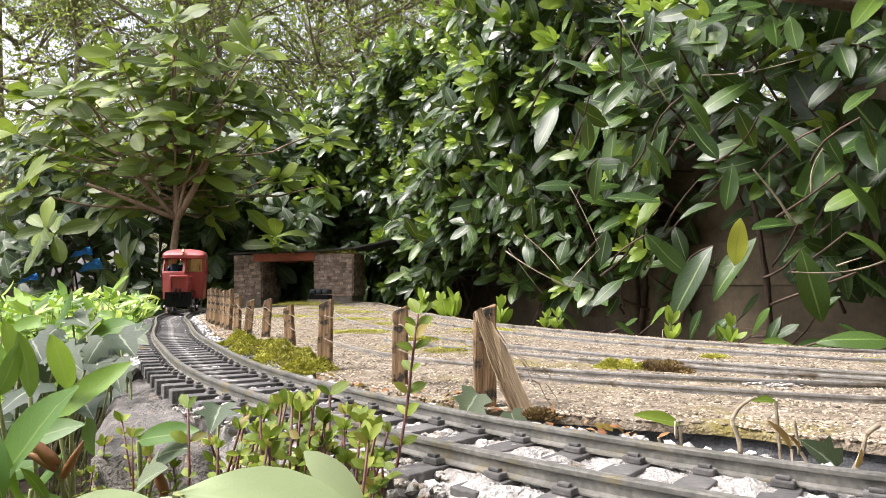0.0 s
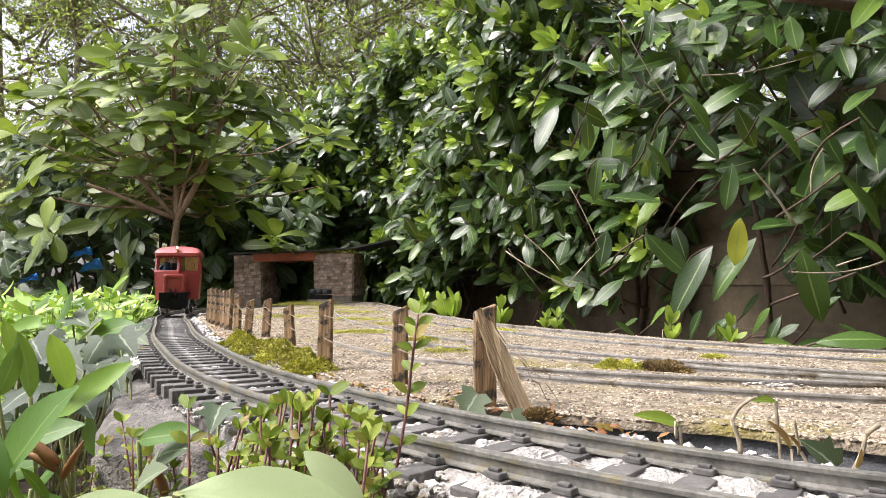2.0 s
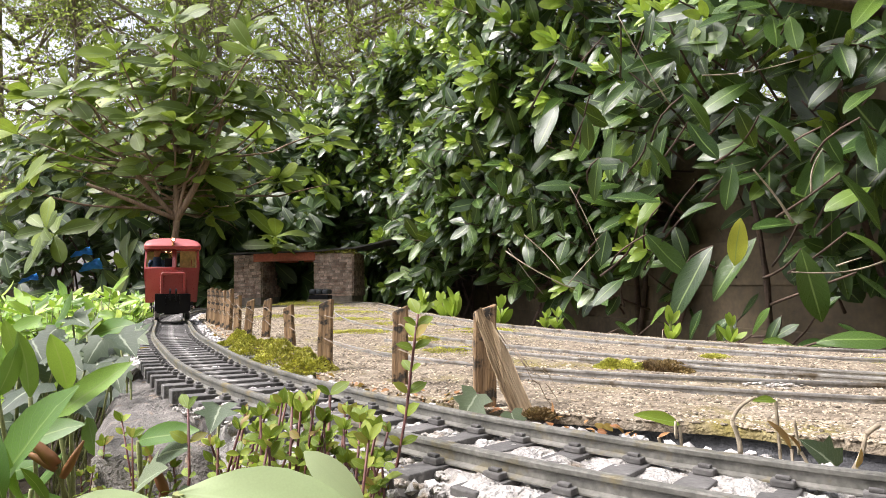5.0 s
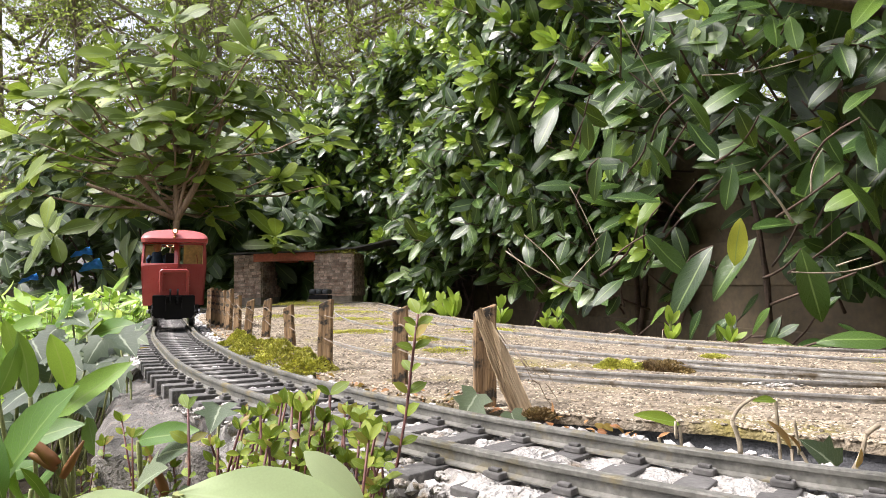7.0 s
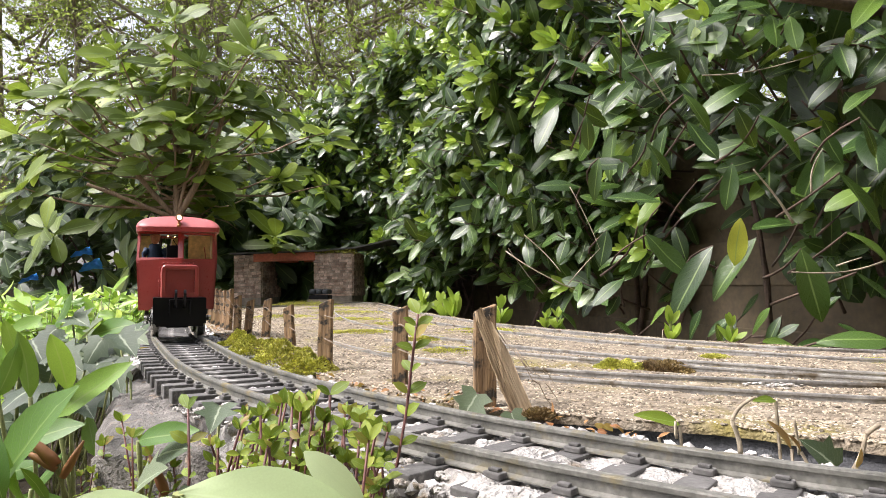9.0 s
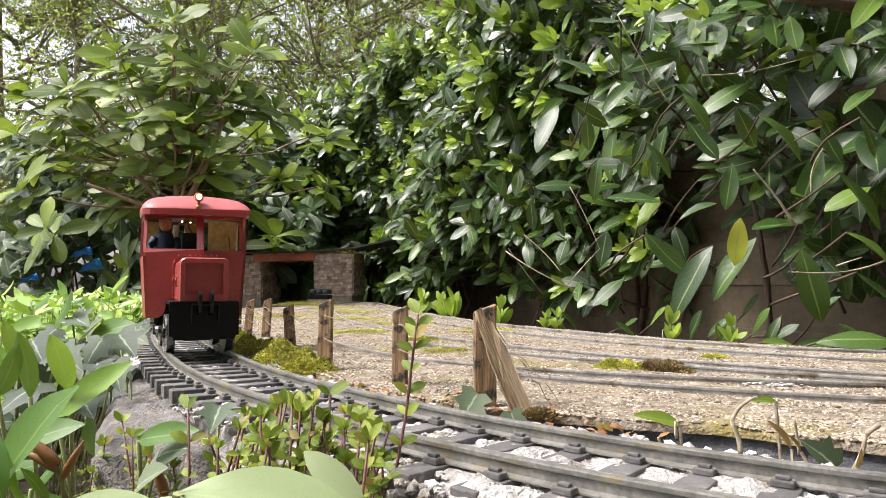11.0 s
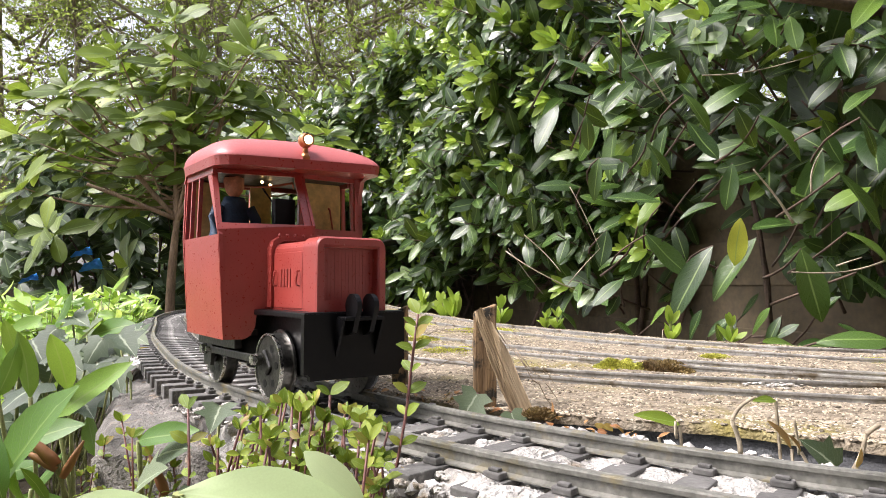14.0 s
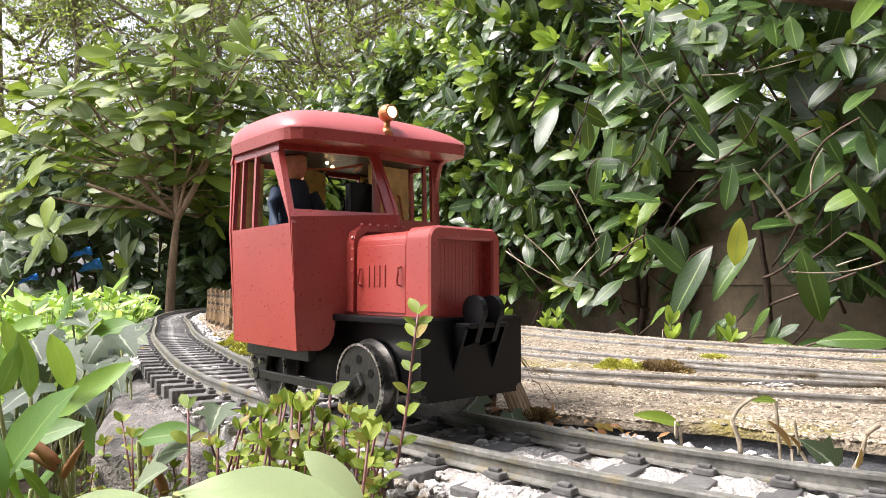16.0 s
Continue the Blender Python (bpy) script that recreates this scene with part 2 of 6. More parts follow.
def ball(bm, c, r, seg=12, squash=(1, 1, 1)):
    bmesh.ops.create_uvsphere(bm, u_segments=seg, v_segments=max(seg // 2, 5), radius=r, matrix=Matrix.Translation(c) @ Matrix.Diagonal((*squash, 1)))
    return bm


def slab(bm, pts, depth):
    """A panel of any outline, thickened by the vector depth."""
    low = [bm.verts.new(p) for p in pts]
    high = [bm.verts.new(Vector(p) + Vector(depth)) for p in pts]
    n = len(low)
    bm.faces.new(low)
    bm.faces.new(high[::-1])
    for i in range(n):
        bm.faces.new((low[i], high[i], high[(i + 1) % n], low[(i + 1) % n]))
    return bm


def sweep(bm, path, radius, seg=6, taper=1.0):
    """A round, tapering stem along a list of points."""
    rings = []
    n = len(path)
    for i, p in enumerate(path):
        d = (Vector(path[min(i + 1, n - 1)]) - Vector(path[max(i - 1, 0)])).normalized()
        a = d.orthogonal().normalized()
        b = d.cross(a)
        r = radius * (1 + (taper - 1) * i / max(n - 1, 1))
        rings.append([bm.verts.new(Vector(p) + (a * math.cos(t) + b * math.sin(t)) * r) for t in (2 * math.pi * k / seg for k in range(seg))])
    for r0, r1 in zip(rings, rings[1:]):
        off = min(range(seg), key=lambda k: (r1[k].co - r0[0].co).length)
        for k in range(seg):
            bm.faces.new((r0[k], r0[(k + 1) % seg], r1[(k + 1 + off) % seg], r1[(k + off) % seg]))
    bm.faces.new(rings[0][::-1])
    bm.faces.new(rings[-1])
    return bm


def bent(a, b, sag=0.1, n=6, rng=random):
    """Points of a slightly crooked way from a to b."""
    a, b = Vector(a), Vector(b)
    side = Vector((rng.uniform(-1, 1), rng.uniform(-1, 1), rng.uniform(-0.6, 0.6))) * (b - a).length * sag
    return [a.lerp(b, i / n) + side * math.sin(math.pi * i / n) for i in range(n + 1)]


def mesh_arrays(name, verts, faces, mat, uv=None, smooth=True):
    me = bpy.data.meshes.new(name)
    me.from_pydata(verts.tolist(), [], faces.tolist())
    me.materials.append(mat)
    if uv is not None:
        layer = me.uv_layers.new(name="UVMap")
        layer.data.foreach_set("uv", uv[faces.ravel()].ravel())
    if smooth:
        me.polygons.foreach_set("use_smooth", [True] * len(me.polygons))
    return me


def blade(cols=2, rows=6, wide=0.36, fold=0.25, curl=0.12, tip=1.0, belly=0.5):
    """A leaf of length 1 along x, width along y, with a folded midrib and a drooping tip. Returns verts, quads, uv."""
    v, uv, f = [], [], []
    for i in range(rows + 1):
        t = i / rows
        w = wide / 2 * (math.sin(math.pi * t ** (math.log(0.5) / math.log(belly))) ** 0.62 * (1 - 0.2 * t * tip)) if 0 < t < 1 else 0.012
        for j in range(-cols, cols + 1):
            y = w * j / cols
            z = fold * abs(y) - curl * t * t + 0.012 * math.sin(9 * t + 2.2 * j)
            v.append((t, y, z))
            uv.append((t, 0.5 + 0.5 * j / cols))
    n = 2 * cols + 1
    for i in range(rows):
        for j in range(2 * cols):
            a = i * n + j
            f.append((a, a + n, a + n + 1, a + 1))
    return np.array(v), np.array(f), np.array(uv)


BLADES = {
    "laurel": [blade(1, 8, 0.4, 0.25, 0.10, 0.8, 0.56), blade(1, 8, 0.36, 0.4, 0.24, 0.8, 0.57), blade(1, 8, 0.46, 0.12, -0.06, 0.6, 0.54), blade(1, 8, 0.42, -0.15, 0.3, 0.7, 0.58)],
    "rhodo": [blade(1, 8, 0.43, 0.2, 0.12, 0.2, 0.62), blade(1, 8, 0.4, 0.35, 0.28, 0.2, 0.64), blade(1, 8, 0.47, -0.15, 0.2, 0.2, 0.62)],
    "cover": [blade(1, 6, 0.36, 0.4, 0.1, 0.9, 0.46), blade(1, 6, 0.42, 0.3, 0.3, 0.8, 0.5), blade(1, 6, 0.38, -0.2, -0.15, 0.8, 0.48)],
    "tiny": [blade(1, 4, 0.5, 0.35, 0.15, 0.3, 0.55), blade(1, 4, 0.58, 0.2, 0.25, 0.3, 0.5)],
    "far": [blade(1, 2, 0.5, 0.3, 0.1)],
}


def frames(pos, way, up, size, turn=None):
    """Arrays of leaf poses: columns along, across, normal, scaled."""
    x = way / np.linalg.norm(way, axis=1)[:, None]
    z = up - (up * x).sum(1)[:, None] * x
    z /= np.linalg.norm(z, axis=1)[:, None] + 1e-9
    y = np.cross(z, x)
    return pos, np.stack([x, y, z], 2) * size[:, None, None]


def joined(name, kind, pos, way, up, size, mat):
    """Many leaves in one mesh."""
    rng = np.random.default_rng(len(pos) + 7)
    p, m = frames(pos, way, up, size)
    pick = rng.integers(0, len(BLADES[kind]), len(pos))
    vs, fs, us, base = [], [], [], 0
    for k, (v, f, uv) in enumerate(BLADES[kind]):
        sel = np.where(pick == k)[0]
        if not len(sel):
            continue
        w = np.einsum("nij,vj->nvi", m[sel], v) + p[sel][:, None, :]
        vs.append(w.reshape(-1, 3))
        fs.append((f[None] + (np.arange(len(sel)) * len(v))[:, None, None]).reshape(-1, 4) + base)
        us.append(np.tile(uv, (len(sel), 1)))
        base += len(sel) * len(v)
    return mesh_arrays(name, np.concatenate(vs), np.concatenate(fs), mat, np.concatenate(us))


LEAF_DATA = {}


def single(name, kind, pos, way, up, size, mat, parent, label="", which=None):
    """Leaves as objects of their own on shared meshes."""
    p, m = frames(np.array(pos, float), np.array(way, float), np.array(up, float), np.array(size, float))
    for i in range(len(p)):
        k = (i if which is None else which) % len(BLADES[kind])
        key = (kind, k, mat.name)
        if key not in LEAF_DATA:
            v, f, uv = BLADES[kind][k]
            LEAF_DATA[key] = mesh_arrays(name, v, f, mat, uv)
        ob = new(name, LEAF_DATA[key])
        ob.parent = parent
        t = Matrix([list(m[i][r]) + [p[i][r]] for r in range(3)] + [[0, 0, 0, 1]])
        ob.matrix_basis = t
        if label:
            ob["label"] = label


class Leaves:
    """Collects leaf poses."""

    def __init__(self):
        self.pos, self.way, self.up, self.size = [], [], [], []

    def add(self, pos, way, up, size):
        self.pos.append(tuple(pos)), self.way.append(tuple(way)), self.up.append(tuple(up)), self.size.append(size)

    def arrays(self, sel=None):
        a = [np.array(v, float) for v in (self.pos, self.way, self.up, self.size)]
        return a if sel is None else [v[sel] for v in a]


def jitter(rng, s):
    return Vector(rng.uniform(-s, s, 3))


def whorl(leaves, tip, axis, n, size, spread, rng, phase=None):
    """A ring of leaves round the end of a shoot."""
    axis = Vector(axis).normalized()
    a = axis.orthogonal().normalized()
    b = axis.cross(a)
    ph = rng.uniform(0, 6.28) if phase is None else phase
    for k in range(n):
        t = ph + 2 * math.pi * k / n + rng.uniform(-0.25, 0.25)
        out = a * math.cos(t) + b * math.sin(t)
        s = spread + rng.uniform(-0.25, 0.25)
        way = out * math.sin(s) + axis * math.cos(s)
        way.z -= rng.uniform(0.0, 0.25)
        leaves.add(Vector(tip) - axis * size * rng.uniform(0, 0.12), way, axis * 0.6 + Vector((-0.1, -0.8, 0.25)) + jitter(rng, 0.5), size * rng.uniform(0.7, 1.1))


def spray(leaves, young, base, axis, n, length, size, rng):
    """A shoot with leaves set in turn along it and a fresh tuft at its end."""
    axis = Vector(axis).normalized()
    a = axis.orthogonal().normalized()
    b = axis.cross(a)
    for k in range(n):
        t = 2.4 * k + rng.uniform(-0.4, 0.4)
        out = a * math.cos(t) + b * math.sin(t)
        s = rng.uniform(0.75, 1.25)
        way = out * math.sin(s) + axis * math.cos(s)
        way.z -= rng.uniform(0, 0.45)
        leaves.add(Vector(base) + axis * length * k / n, way, axis * 0.5 + Vector((-0.25, -0.7, 0.45)) + jitter(rng, 0.5), size * rng.uniform(0.65, 1.15))
    if young is not None:
        whorl(young, Vector(base) + axis * length, axis, int(rng.integers(4, 7)), size * rng.uniform(0.4, 0.7), 0.5, rng)


def pebbles(name, pos, size, mat, flat=0.7, seed=3):
    """Angular little stones in one mesh."""
    rng = np.random.default_rng(seed)
    bm = bmesh.new()
    bmesh.ops.create_icosphere(bm, subdivisions=1, radius=1)
    v = np.array([p.co for p in bm.verts])
    f = np.array([[q.index for q in p.verts] for p in bm.faces])
    bm.free()
    n = len(pos)
    q = rng.normal(size=(n, 4))
    q /= np.linalg.norm(q, axis=1)[:, None]
    w, x, y, z = q.T
    rot = np.stack([np.stack([1 - 2 * (y * y + z * z), 2 * (x * y - w * z), 2 * (x * z + w * y)], 1),
                    np.stack([2 * (x * y + w * z), 1 - 2 * (x * x + z * z), 2 * (y * z - w * x)], 1),
                    np.stack([2 * (x * z - w * y), 2 * (y * z + w * x), 1 - 2 * (x * x + y * y)], 1)], 1)
    shape = rng.uniform(0.6, 1.25, (n, 1, 3)) * (v[None] * rng.uniform(0.75, 1.2, (n, len(v), 1)))
    pts = np.einsum("nij,nvj->nvi", rot, shape) * size[:, None, None]
    pts[:, :, 2] *= flat
    pts += pos[:, None, :]
    faces = (f[None] + (np.arange(n) * len(v))[:, None, None]).reshape(-1, 3)
    return mesh_arrays(name, pts.reshape(-1, 3), faces, mat, smooth=False)


# ---- the way of the main track: curvature knots along its length, from beside the camera to the far bend ----
GAUGE = 0.0465
KNOTS = np.linspace(0, 2.0, 13)
BEND = [-1.1565, -1.7838, -0.8054, -1.0404, 0.1004, -0.4679, -0.0856, 0.329, -0.8357, -0.2, -1.2, -2.4, -3.0]
STEP = 0.0025
TS = np.arange(0, 2.45, STEP)
TH = 2.7181 + np.concatenate([[0], np.cumsum(np.interp(TS, KNOTS, BEND)[:-1] * STEP)])
TX = 0.2094 + np.concatenate([[0], np.cumsum(np.cos(TH[:-1]) * STEP)])
TY = 0.1288 + np.concatenate([[0], np.cumsum(np.sin(TH[:-1]) * STEP)])


def on_track(s, side=0.0):
    """Place and heading (away from the camera) at s metres along the main track; side to the outer, left rail."""
    if s < 0:
        x, y, h = TX[0] + s * math.cos(TH[0]), TY[0] + s * math.sin(TH[0]), TH[0]
    else:
        x, y, h = np.interp(s, TS, TX), np.interp(s, TS, TY), np.interp(s, TS, TH)
    return x - side * math.sin(h), y + side * math.cos(h), h


def bar(bm, path, section):
    """A rail: a section (across, up) drawn along a path of (x, y, heading)."""
    rings = []
    for x, y, h in path:
        rings.append([bm.verts.new((x - a * math.sin(h), y + a * math.cos(h), z)) for a, z in section])
    n = len(section)
    for r0, r1 in zip(rings, rings[1:]):
        for k in range(n):
            bm.faces.new((r0[k], r1[k], r1[(k + 1) % n], r0[(k + 1) % n]))
    bm.faces.new(rings[0])
    bm.faces.new(rings[-1][::-1])
    return bm


RAIL = [(-0.0014, 0), (0.0014, 0), (0.0016, -0.0006), (0.0015, -0.0019), (0.0006, -0.0024), (0.0006, -0.0053), (0.003, -0.006), (0.003, -0.0066),
        (-0.003, -0.0066), (-0.003, -0.006), (-0.0006, -0.0053), (-0.0006, -0.0024), (-0.0015, -0.0019), (-0.0016, -0.0006)]


# ---- ground, yard and track bed ----
def lumps(x, y, scale, seed=0.0):
    return noise.noise((x * scale, y * scale, seed))


def ground():
    bm = bmesh.new()
    xs = sorted({round(v, 3) for v in [-400, -60, -15, -6, 6, 15, 60, 400] + list(np.arange(-3, 3.01, 0.15))})
    ys = sorted({round(v, 3) for v in [-400, -60, -10, -3, 6, 15, 60, 400] + list(np.arange(-1, 4.6, 0.15))})
    grid = [[bm.verts.new((x, y, -0.11 + 0.03 * lumps(x, y, 2.2) + 0.015 * lumps(x, y, 7, 3) - (0.05 if x < 0 and y < 0.5 else 0))) for x in xs] for y in ys]
    for r0, r1 in zip(grid, grid[1:]):
        for k in range(len(xs) - 1):
            bm.faces.new((r0[k], r0[k + 1], r1[k + 1], r1[k]))
    ob = new("ground", data_from(bm, M["soil"], True, "ground"))
    tagged(ob, "dark bare garden soil under the shrubs", "ground", kind="structure")


def back_rail(x):
    x = min(max(x, -0.367), 0.6)
    return 1 / (-3.75 * x ** 3 + 2.393 * x ** 2 + 2.334 * x + 0.804)


def yard_edge(s):
    return -(0.047 + 0.04 * min(max((0.28 - s) / 0.1, 0), 1))


def yard_point(s, v):
    """s along the main track, v from the track-side edge (0) to the hedge side (1)."""
    x0, y0, h = on_track(s, yard_edge(s))
    t = s / 1.75
    x1 = 0.62 - 0.98 * t
    y1 = back_rail(x1) + 0.05 + 0.1 * t
    if s > 1.6:
        y1 += (s - 1.6) * 1.5
    return x0 + (x1 - x0) * v, y0 + (y1 - y0) * v


def yard():
    bm = bmesh.new()
    rows, cols = 150, 90
    grid = []
    for i in range(rows + 1):
        s = -0.45 + 2.55 * (i / rows)
        line = []
        for j in range(cols + 1):
            x, y = yard_point(s, (j / cols) ** 1.3)
            z = -0.0035 + 0.0016 * lumps(x, y, 25) + 0.001 * lumps(x, y, 90, 5)
            if j == 0:
                z -= 0.0015
                x += 0.004 * lumps(x, y, 60, 9)
                y += 0.004 * lumps(x, y, 60, 11)
            line.append(bm.verts.new((x, y, z)))
        grid.append(line)
    for r0, r1 in zip(grid, grid[1:]):
        for k in range(cols):
            bm.faces.new((r0[k], r0[k + 1], r1[k + 1], r1[k]))
    low = [bm.verts.new((r[0].co.x, r[0].co.y, -0.0078 + 0.0008 * lumps(r[0].co.x, r[0].co.y, 80))) for r in grid]
    for i in range(rows):
        bm.faces.new((grid[i][0], grid[i + 1][0], low[i + 1], low[i]))
    ob = new("yard", data_from(bm, M["concrete"], True, "yard"))
    tagged(ob, "sand-coloured gritty concrete railway yard with mossy patches", "yard", kind="structure")
    rng = np.random.default_rng(5)
    pos, size = [], []
    for _ in range(60000):
        s = rng.uniform(0.0, 1.0) ** 1.5 * 1.5
        v = rng.uniform(0, 1) ** 1.5
        x, y = yard_point(s, v)
        if y < 0.15:
            continue
        pos.append((x, y, -0.0035 + 0.0016 * lumps(x, y, 25)))
        size.append(rng.uniform(0.0004, 0.00095) * (1 + 0.7 * y))
    ob = new("grit", pebbles("grit", np.array(pos), np.array(size), M["grit"], 0.6))
    tagged(ob, "loose sandy grit scattered over the yard", "grit", kind="stuff")
    # felt-covered edge board under the yard's overhang
    bm = bmesh.new()
    top, bottom = [], []
    for i in range(60):
        s = -0.45 + 2.2 * i / 59
        x, y, h = on_track(s, yard_edge(s) - 0.004)
        top.append(bm.verts.new((x, y, -0.0062)))
        x, y, h = on_track(s, yard_edge(s) + 0.008 + 0.003 * math.sin(i))
        bottom.append(bm.verts.new((x, y, -0.032)))
    for i in range(59):
        bm.faces.new((top[i], top[i + 1], bottom[i + 1], bottom[i]))
    ob = new("felt_edge", data_from(bm, M["felt"], True, "felt_edge"))
    tagged(ob, "dark mineral roofing felt along the yard's edge", "roofing felt", kind="structure")


def track_bed():
    bm = bmesh.new()
    sides = [round(v, 4) for v in np.arange(-0.08, 0.0965, 0.003)]
    grid = []
    for i in range(620):
        s = -0.25 + 2.35 * i / 619
        line = []
        for a in sides:
            x, y, h = on_track(s, a)
            near = min(max((0.32 - s) / 0.12, 0), 1)
            rough = 0.002 + 0.0026 * near
            z = -0.0115 + rough * (lumps(x, y, 55) + 0.9 * lumps(x, y, 130, 4) + 0.5 * lumps(x, y, 330, 8)) + 0.0034 * near
            if abs(abs(a) - GAUGE / 2) < 0.005:
                z = min(z, -0.0075)
            if a > 0.05 and s > 0.3:
                z -= 0.004
            if a > 0.03 and 0.22 < s < 0.68:
                z -= 0.007 * min((a - 0.03) / 0.006, 1) + 0.05 * min(max((a - 0.036) / 0.006, 0), 1)
            if a > 0.04:
                z -= (a - 0.04) * (2.2 if s > 0.3 else 0.4 + 1.8 * min(max((s - 0.2) / 0.1, 0), 1))
            if a < -0.046:
                z -= (-0.046 - a) * 0.5 * near
            line.append(bm.verts.new((x, y, z)))
        grid.append(line)
    for r0, r1 in zip(grid, grid[1:]):
        for k in range(len(sides) - 1):
            bm.faces.new((r0[k], r0[k + 1], r1[k + 1], r1[k]))
    bed = data_from(bm, M["white"], True, "track_bed")
    bed.materials.append(M["block"])
    bed.materials.append(M["soil"])
    for f in bed.polygons:
        c = f.center
        if c.y > 0.38 + 0.05 * lumps(c.x, c.y, 20):
            f.material_index = 1
        row, col = divmod(f.index, len(sides) - 1)
        if sides[col] > 0.044 and -0.25 + 2.35 * row / 619 > 0.2:
            f.material_index = 2
    ob = new("track_bed", bed)
    tagged(ob, "track bed of whitewashed rock and grey ballast", "track bed", kind="structure")
    rng = np.random.default_rng(8)
    for name, n, s0, s1, a0, a1, r0, r1, z, mat, label in (
            ("ballast", 5200, 0.12, 1.6, -0.056, 0.046, 0.0013, 0.0034, -0.0100, "pebble", "loose grey ballast stones along the main track"),
            ("white_ballast", 520, -0.1, 0.4, -0.03, 0.1, 0.002, 0.0075, -0.0145, "white", "white ballast rocks between and beside the sleepers"),
            ("white_chips", 2600, -0.08, 0.42, -0.034, 0.05, 0.0008, 0.0024, -0.0092, "white", "small white chips spread over the sleepers"),
            ("pale_ballast", 1100, 0.55, 1.5, 0.03, 0.085, 0.002, 0.0055, -0.0125, "pebble", "pale chips beside the outer rail")):
        pos, size = [], []
        for _ in range(n):
            s = rng.uniform(s0, s1)
            a = rng.uniform(a0, a1)
            r = rng.uniform(r0, r1)
            x, y, h = on_track(s, a)
            if name == "white_ballast" and a > 0.045 and s > 0.19 or a > 0.026 and 0.3 < s < 0.64 and name != "white_chips":
                continue
            drop = max(0, a - 0.046) * 0.6
            if name == "white_ballast" and abs(abs(a) - GAUGE / 2) < 0.007:
                r *= 0.5
            pos.append((x, y, z - drop + (0.003 if a < -0.036 else 0)))
            size.append(r * (1 + 0.3 * max(s, 0)))
        ob = new(name, pebbles(name, np.array(pos), np.array(size), M[mat], 0.7, seed=n))
        tagged(ob, label, "ballast", kind="stuff")


def garden_fence():
    """Board fence behind the hedge, and the neighbour's side of the garden."""
    fence = thing("garden_fence", None, "weathered tan wooden board fence behind the laurel hedge", "fence", kind="structure")
    line = [Vector((1.5, 0.15)), Vector((0.78, 0.85)), Vector((0.5, 1.6)), Vector((0.25, 2.5)), Vector((-0.3, 3.5))]
    for a, b in zip(line, line[1:]):
        d = (b - a).normalized()
        n = Vector((-d.y, d.x))
        length = (b - a).length
        rows = 7
        for k in range(rows):
            bm = bmesh.new()
            z0 = -0.2 + 0.085 * k
            box(bm, -0.01, length + 0.01, -0.008 + 0.004 * (k % 2), 0.008 + 0.004 * (k % 2), z0, z0 + 0.088, 0.002)
            bmesh.ops.rotate(bm, verts=bm.verts, cent=(0, 0, 0), matrix=Matrix.Rotation(math.atan2(d.y, d.x), 3, "Z"))
            bmesh.ops.translate(bm, verts=bm.verts, vec=(a.x, a.y, 0))
            part("board", bm, M["board"], fence)
        bm = box(bmesh.new(), -0.03, 0.03, -0.03, 0.03, -0.2, 0.45, 0.004)
        bmesh.ops.translate(bm, verts=bm.verts, vec=(b.x + 0.04, b.y + 0.03, 0))
        part("fence_post", bm, M["board"], fence)


def light_blocker_walls():
    """Plain rendered walls, added unseen behind the camera and beyond the yard's near end to block low light."""
    for name, x0, x1, y0, y1, h in (("wall_south", -1.3, 2.6, -0.95, -0.85, 1.5), ("wall_east", 2.6, 2.7, -0.95, 1.6, 1.3)):
        bm = box(bmesh.new(), x0, x1, y0, y1, -0.2, h, 0.01)
        ob = new(name, data_from(bm, M["block"], False, name))
        tagged(ob, "plain grey weathered wall, unseen, added to block low light", "wall", kind="structure")


# ---- tracks ----
def main_track():
    track = thing("railway_track", None, "curved model railway track with weathered rails on grey sleepers", "railway track")
    for side in (GAUGE / 2, -GAUGE / 2):
        path = [on_track(s, side) for s in np.arange(-0.45, 2.1, 0.01)]
        part("rail", bar(bmesh.new(), path, RAIL), M["rail"], track)
    bm = box(bmesh.new(), -0.0052, 0.0052, -0.0435, 0.0435, -0.0147, -0.0068, 0.0006)
    sleeper = data_from(bm, M["sleeper"], False, "sleeper")
    bm = bmesh.new()
    for d in (-0.0045, 0.0045):
        box(bm, -0.0034, 0.0034, d - 0.0022, d + 0.0022, -0.0068, -0.0045, 0.0005)
        box(bm, -0.002, 0.002, d - 0.0012, d + 0.0012, -0.0045, -0.0034, 0.0003)
    chair = data_from(bm, M["sleeper"], False, "chair")
    rng = random.Random(4)
    for k in range(-14, 82):
        x, y, h = on_track(k * 0.0245 + 0.012 + rng.uniform(-0.0008, 0.0008))
        ob = new("sleeper", sleeper)
        ob.parent = track
        ob.matrix_basis = pose(x, y, 0, 0, 0, math.degrees(h) + rng.uniform(-1.2, 1.2))
        for a in (GAUGE / 2, -GAUGE / 2):
            c = new("chair", chair)
            c.parent = ob
            c.matrix_basis = pose(0, a, 0)


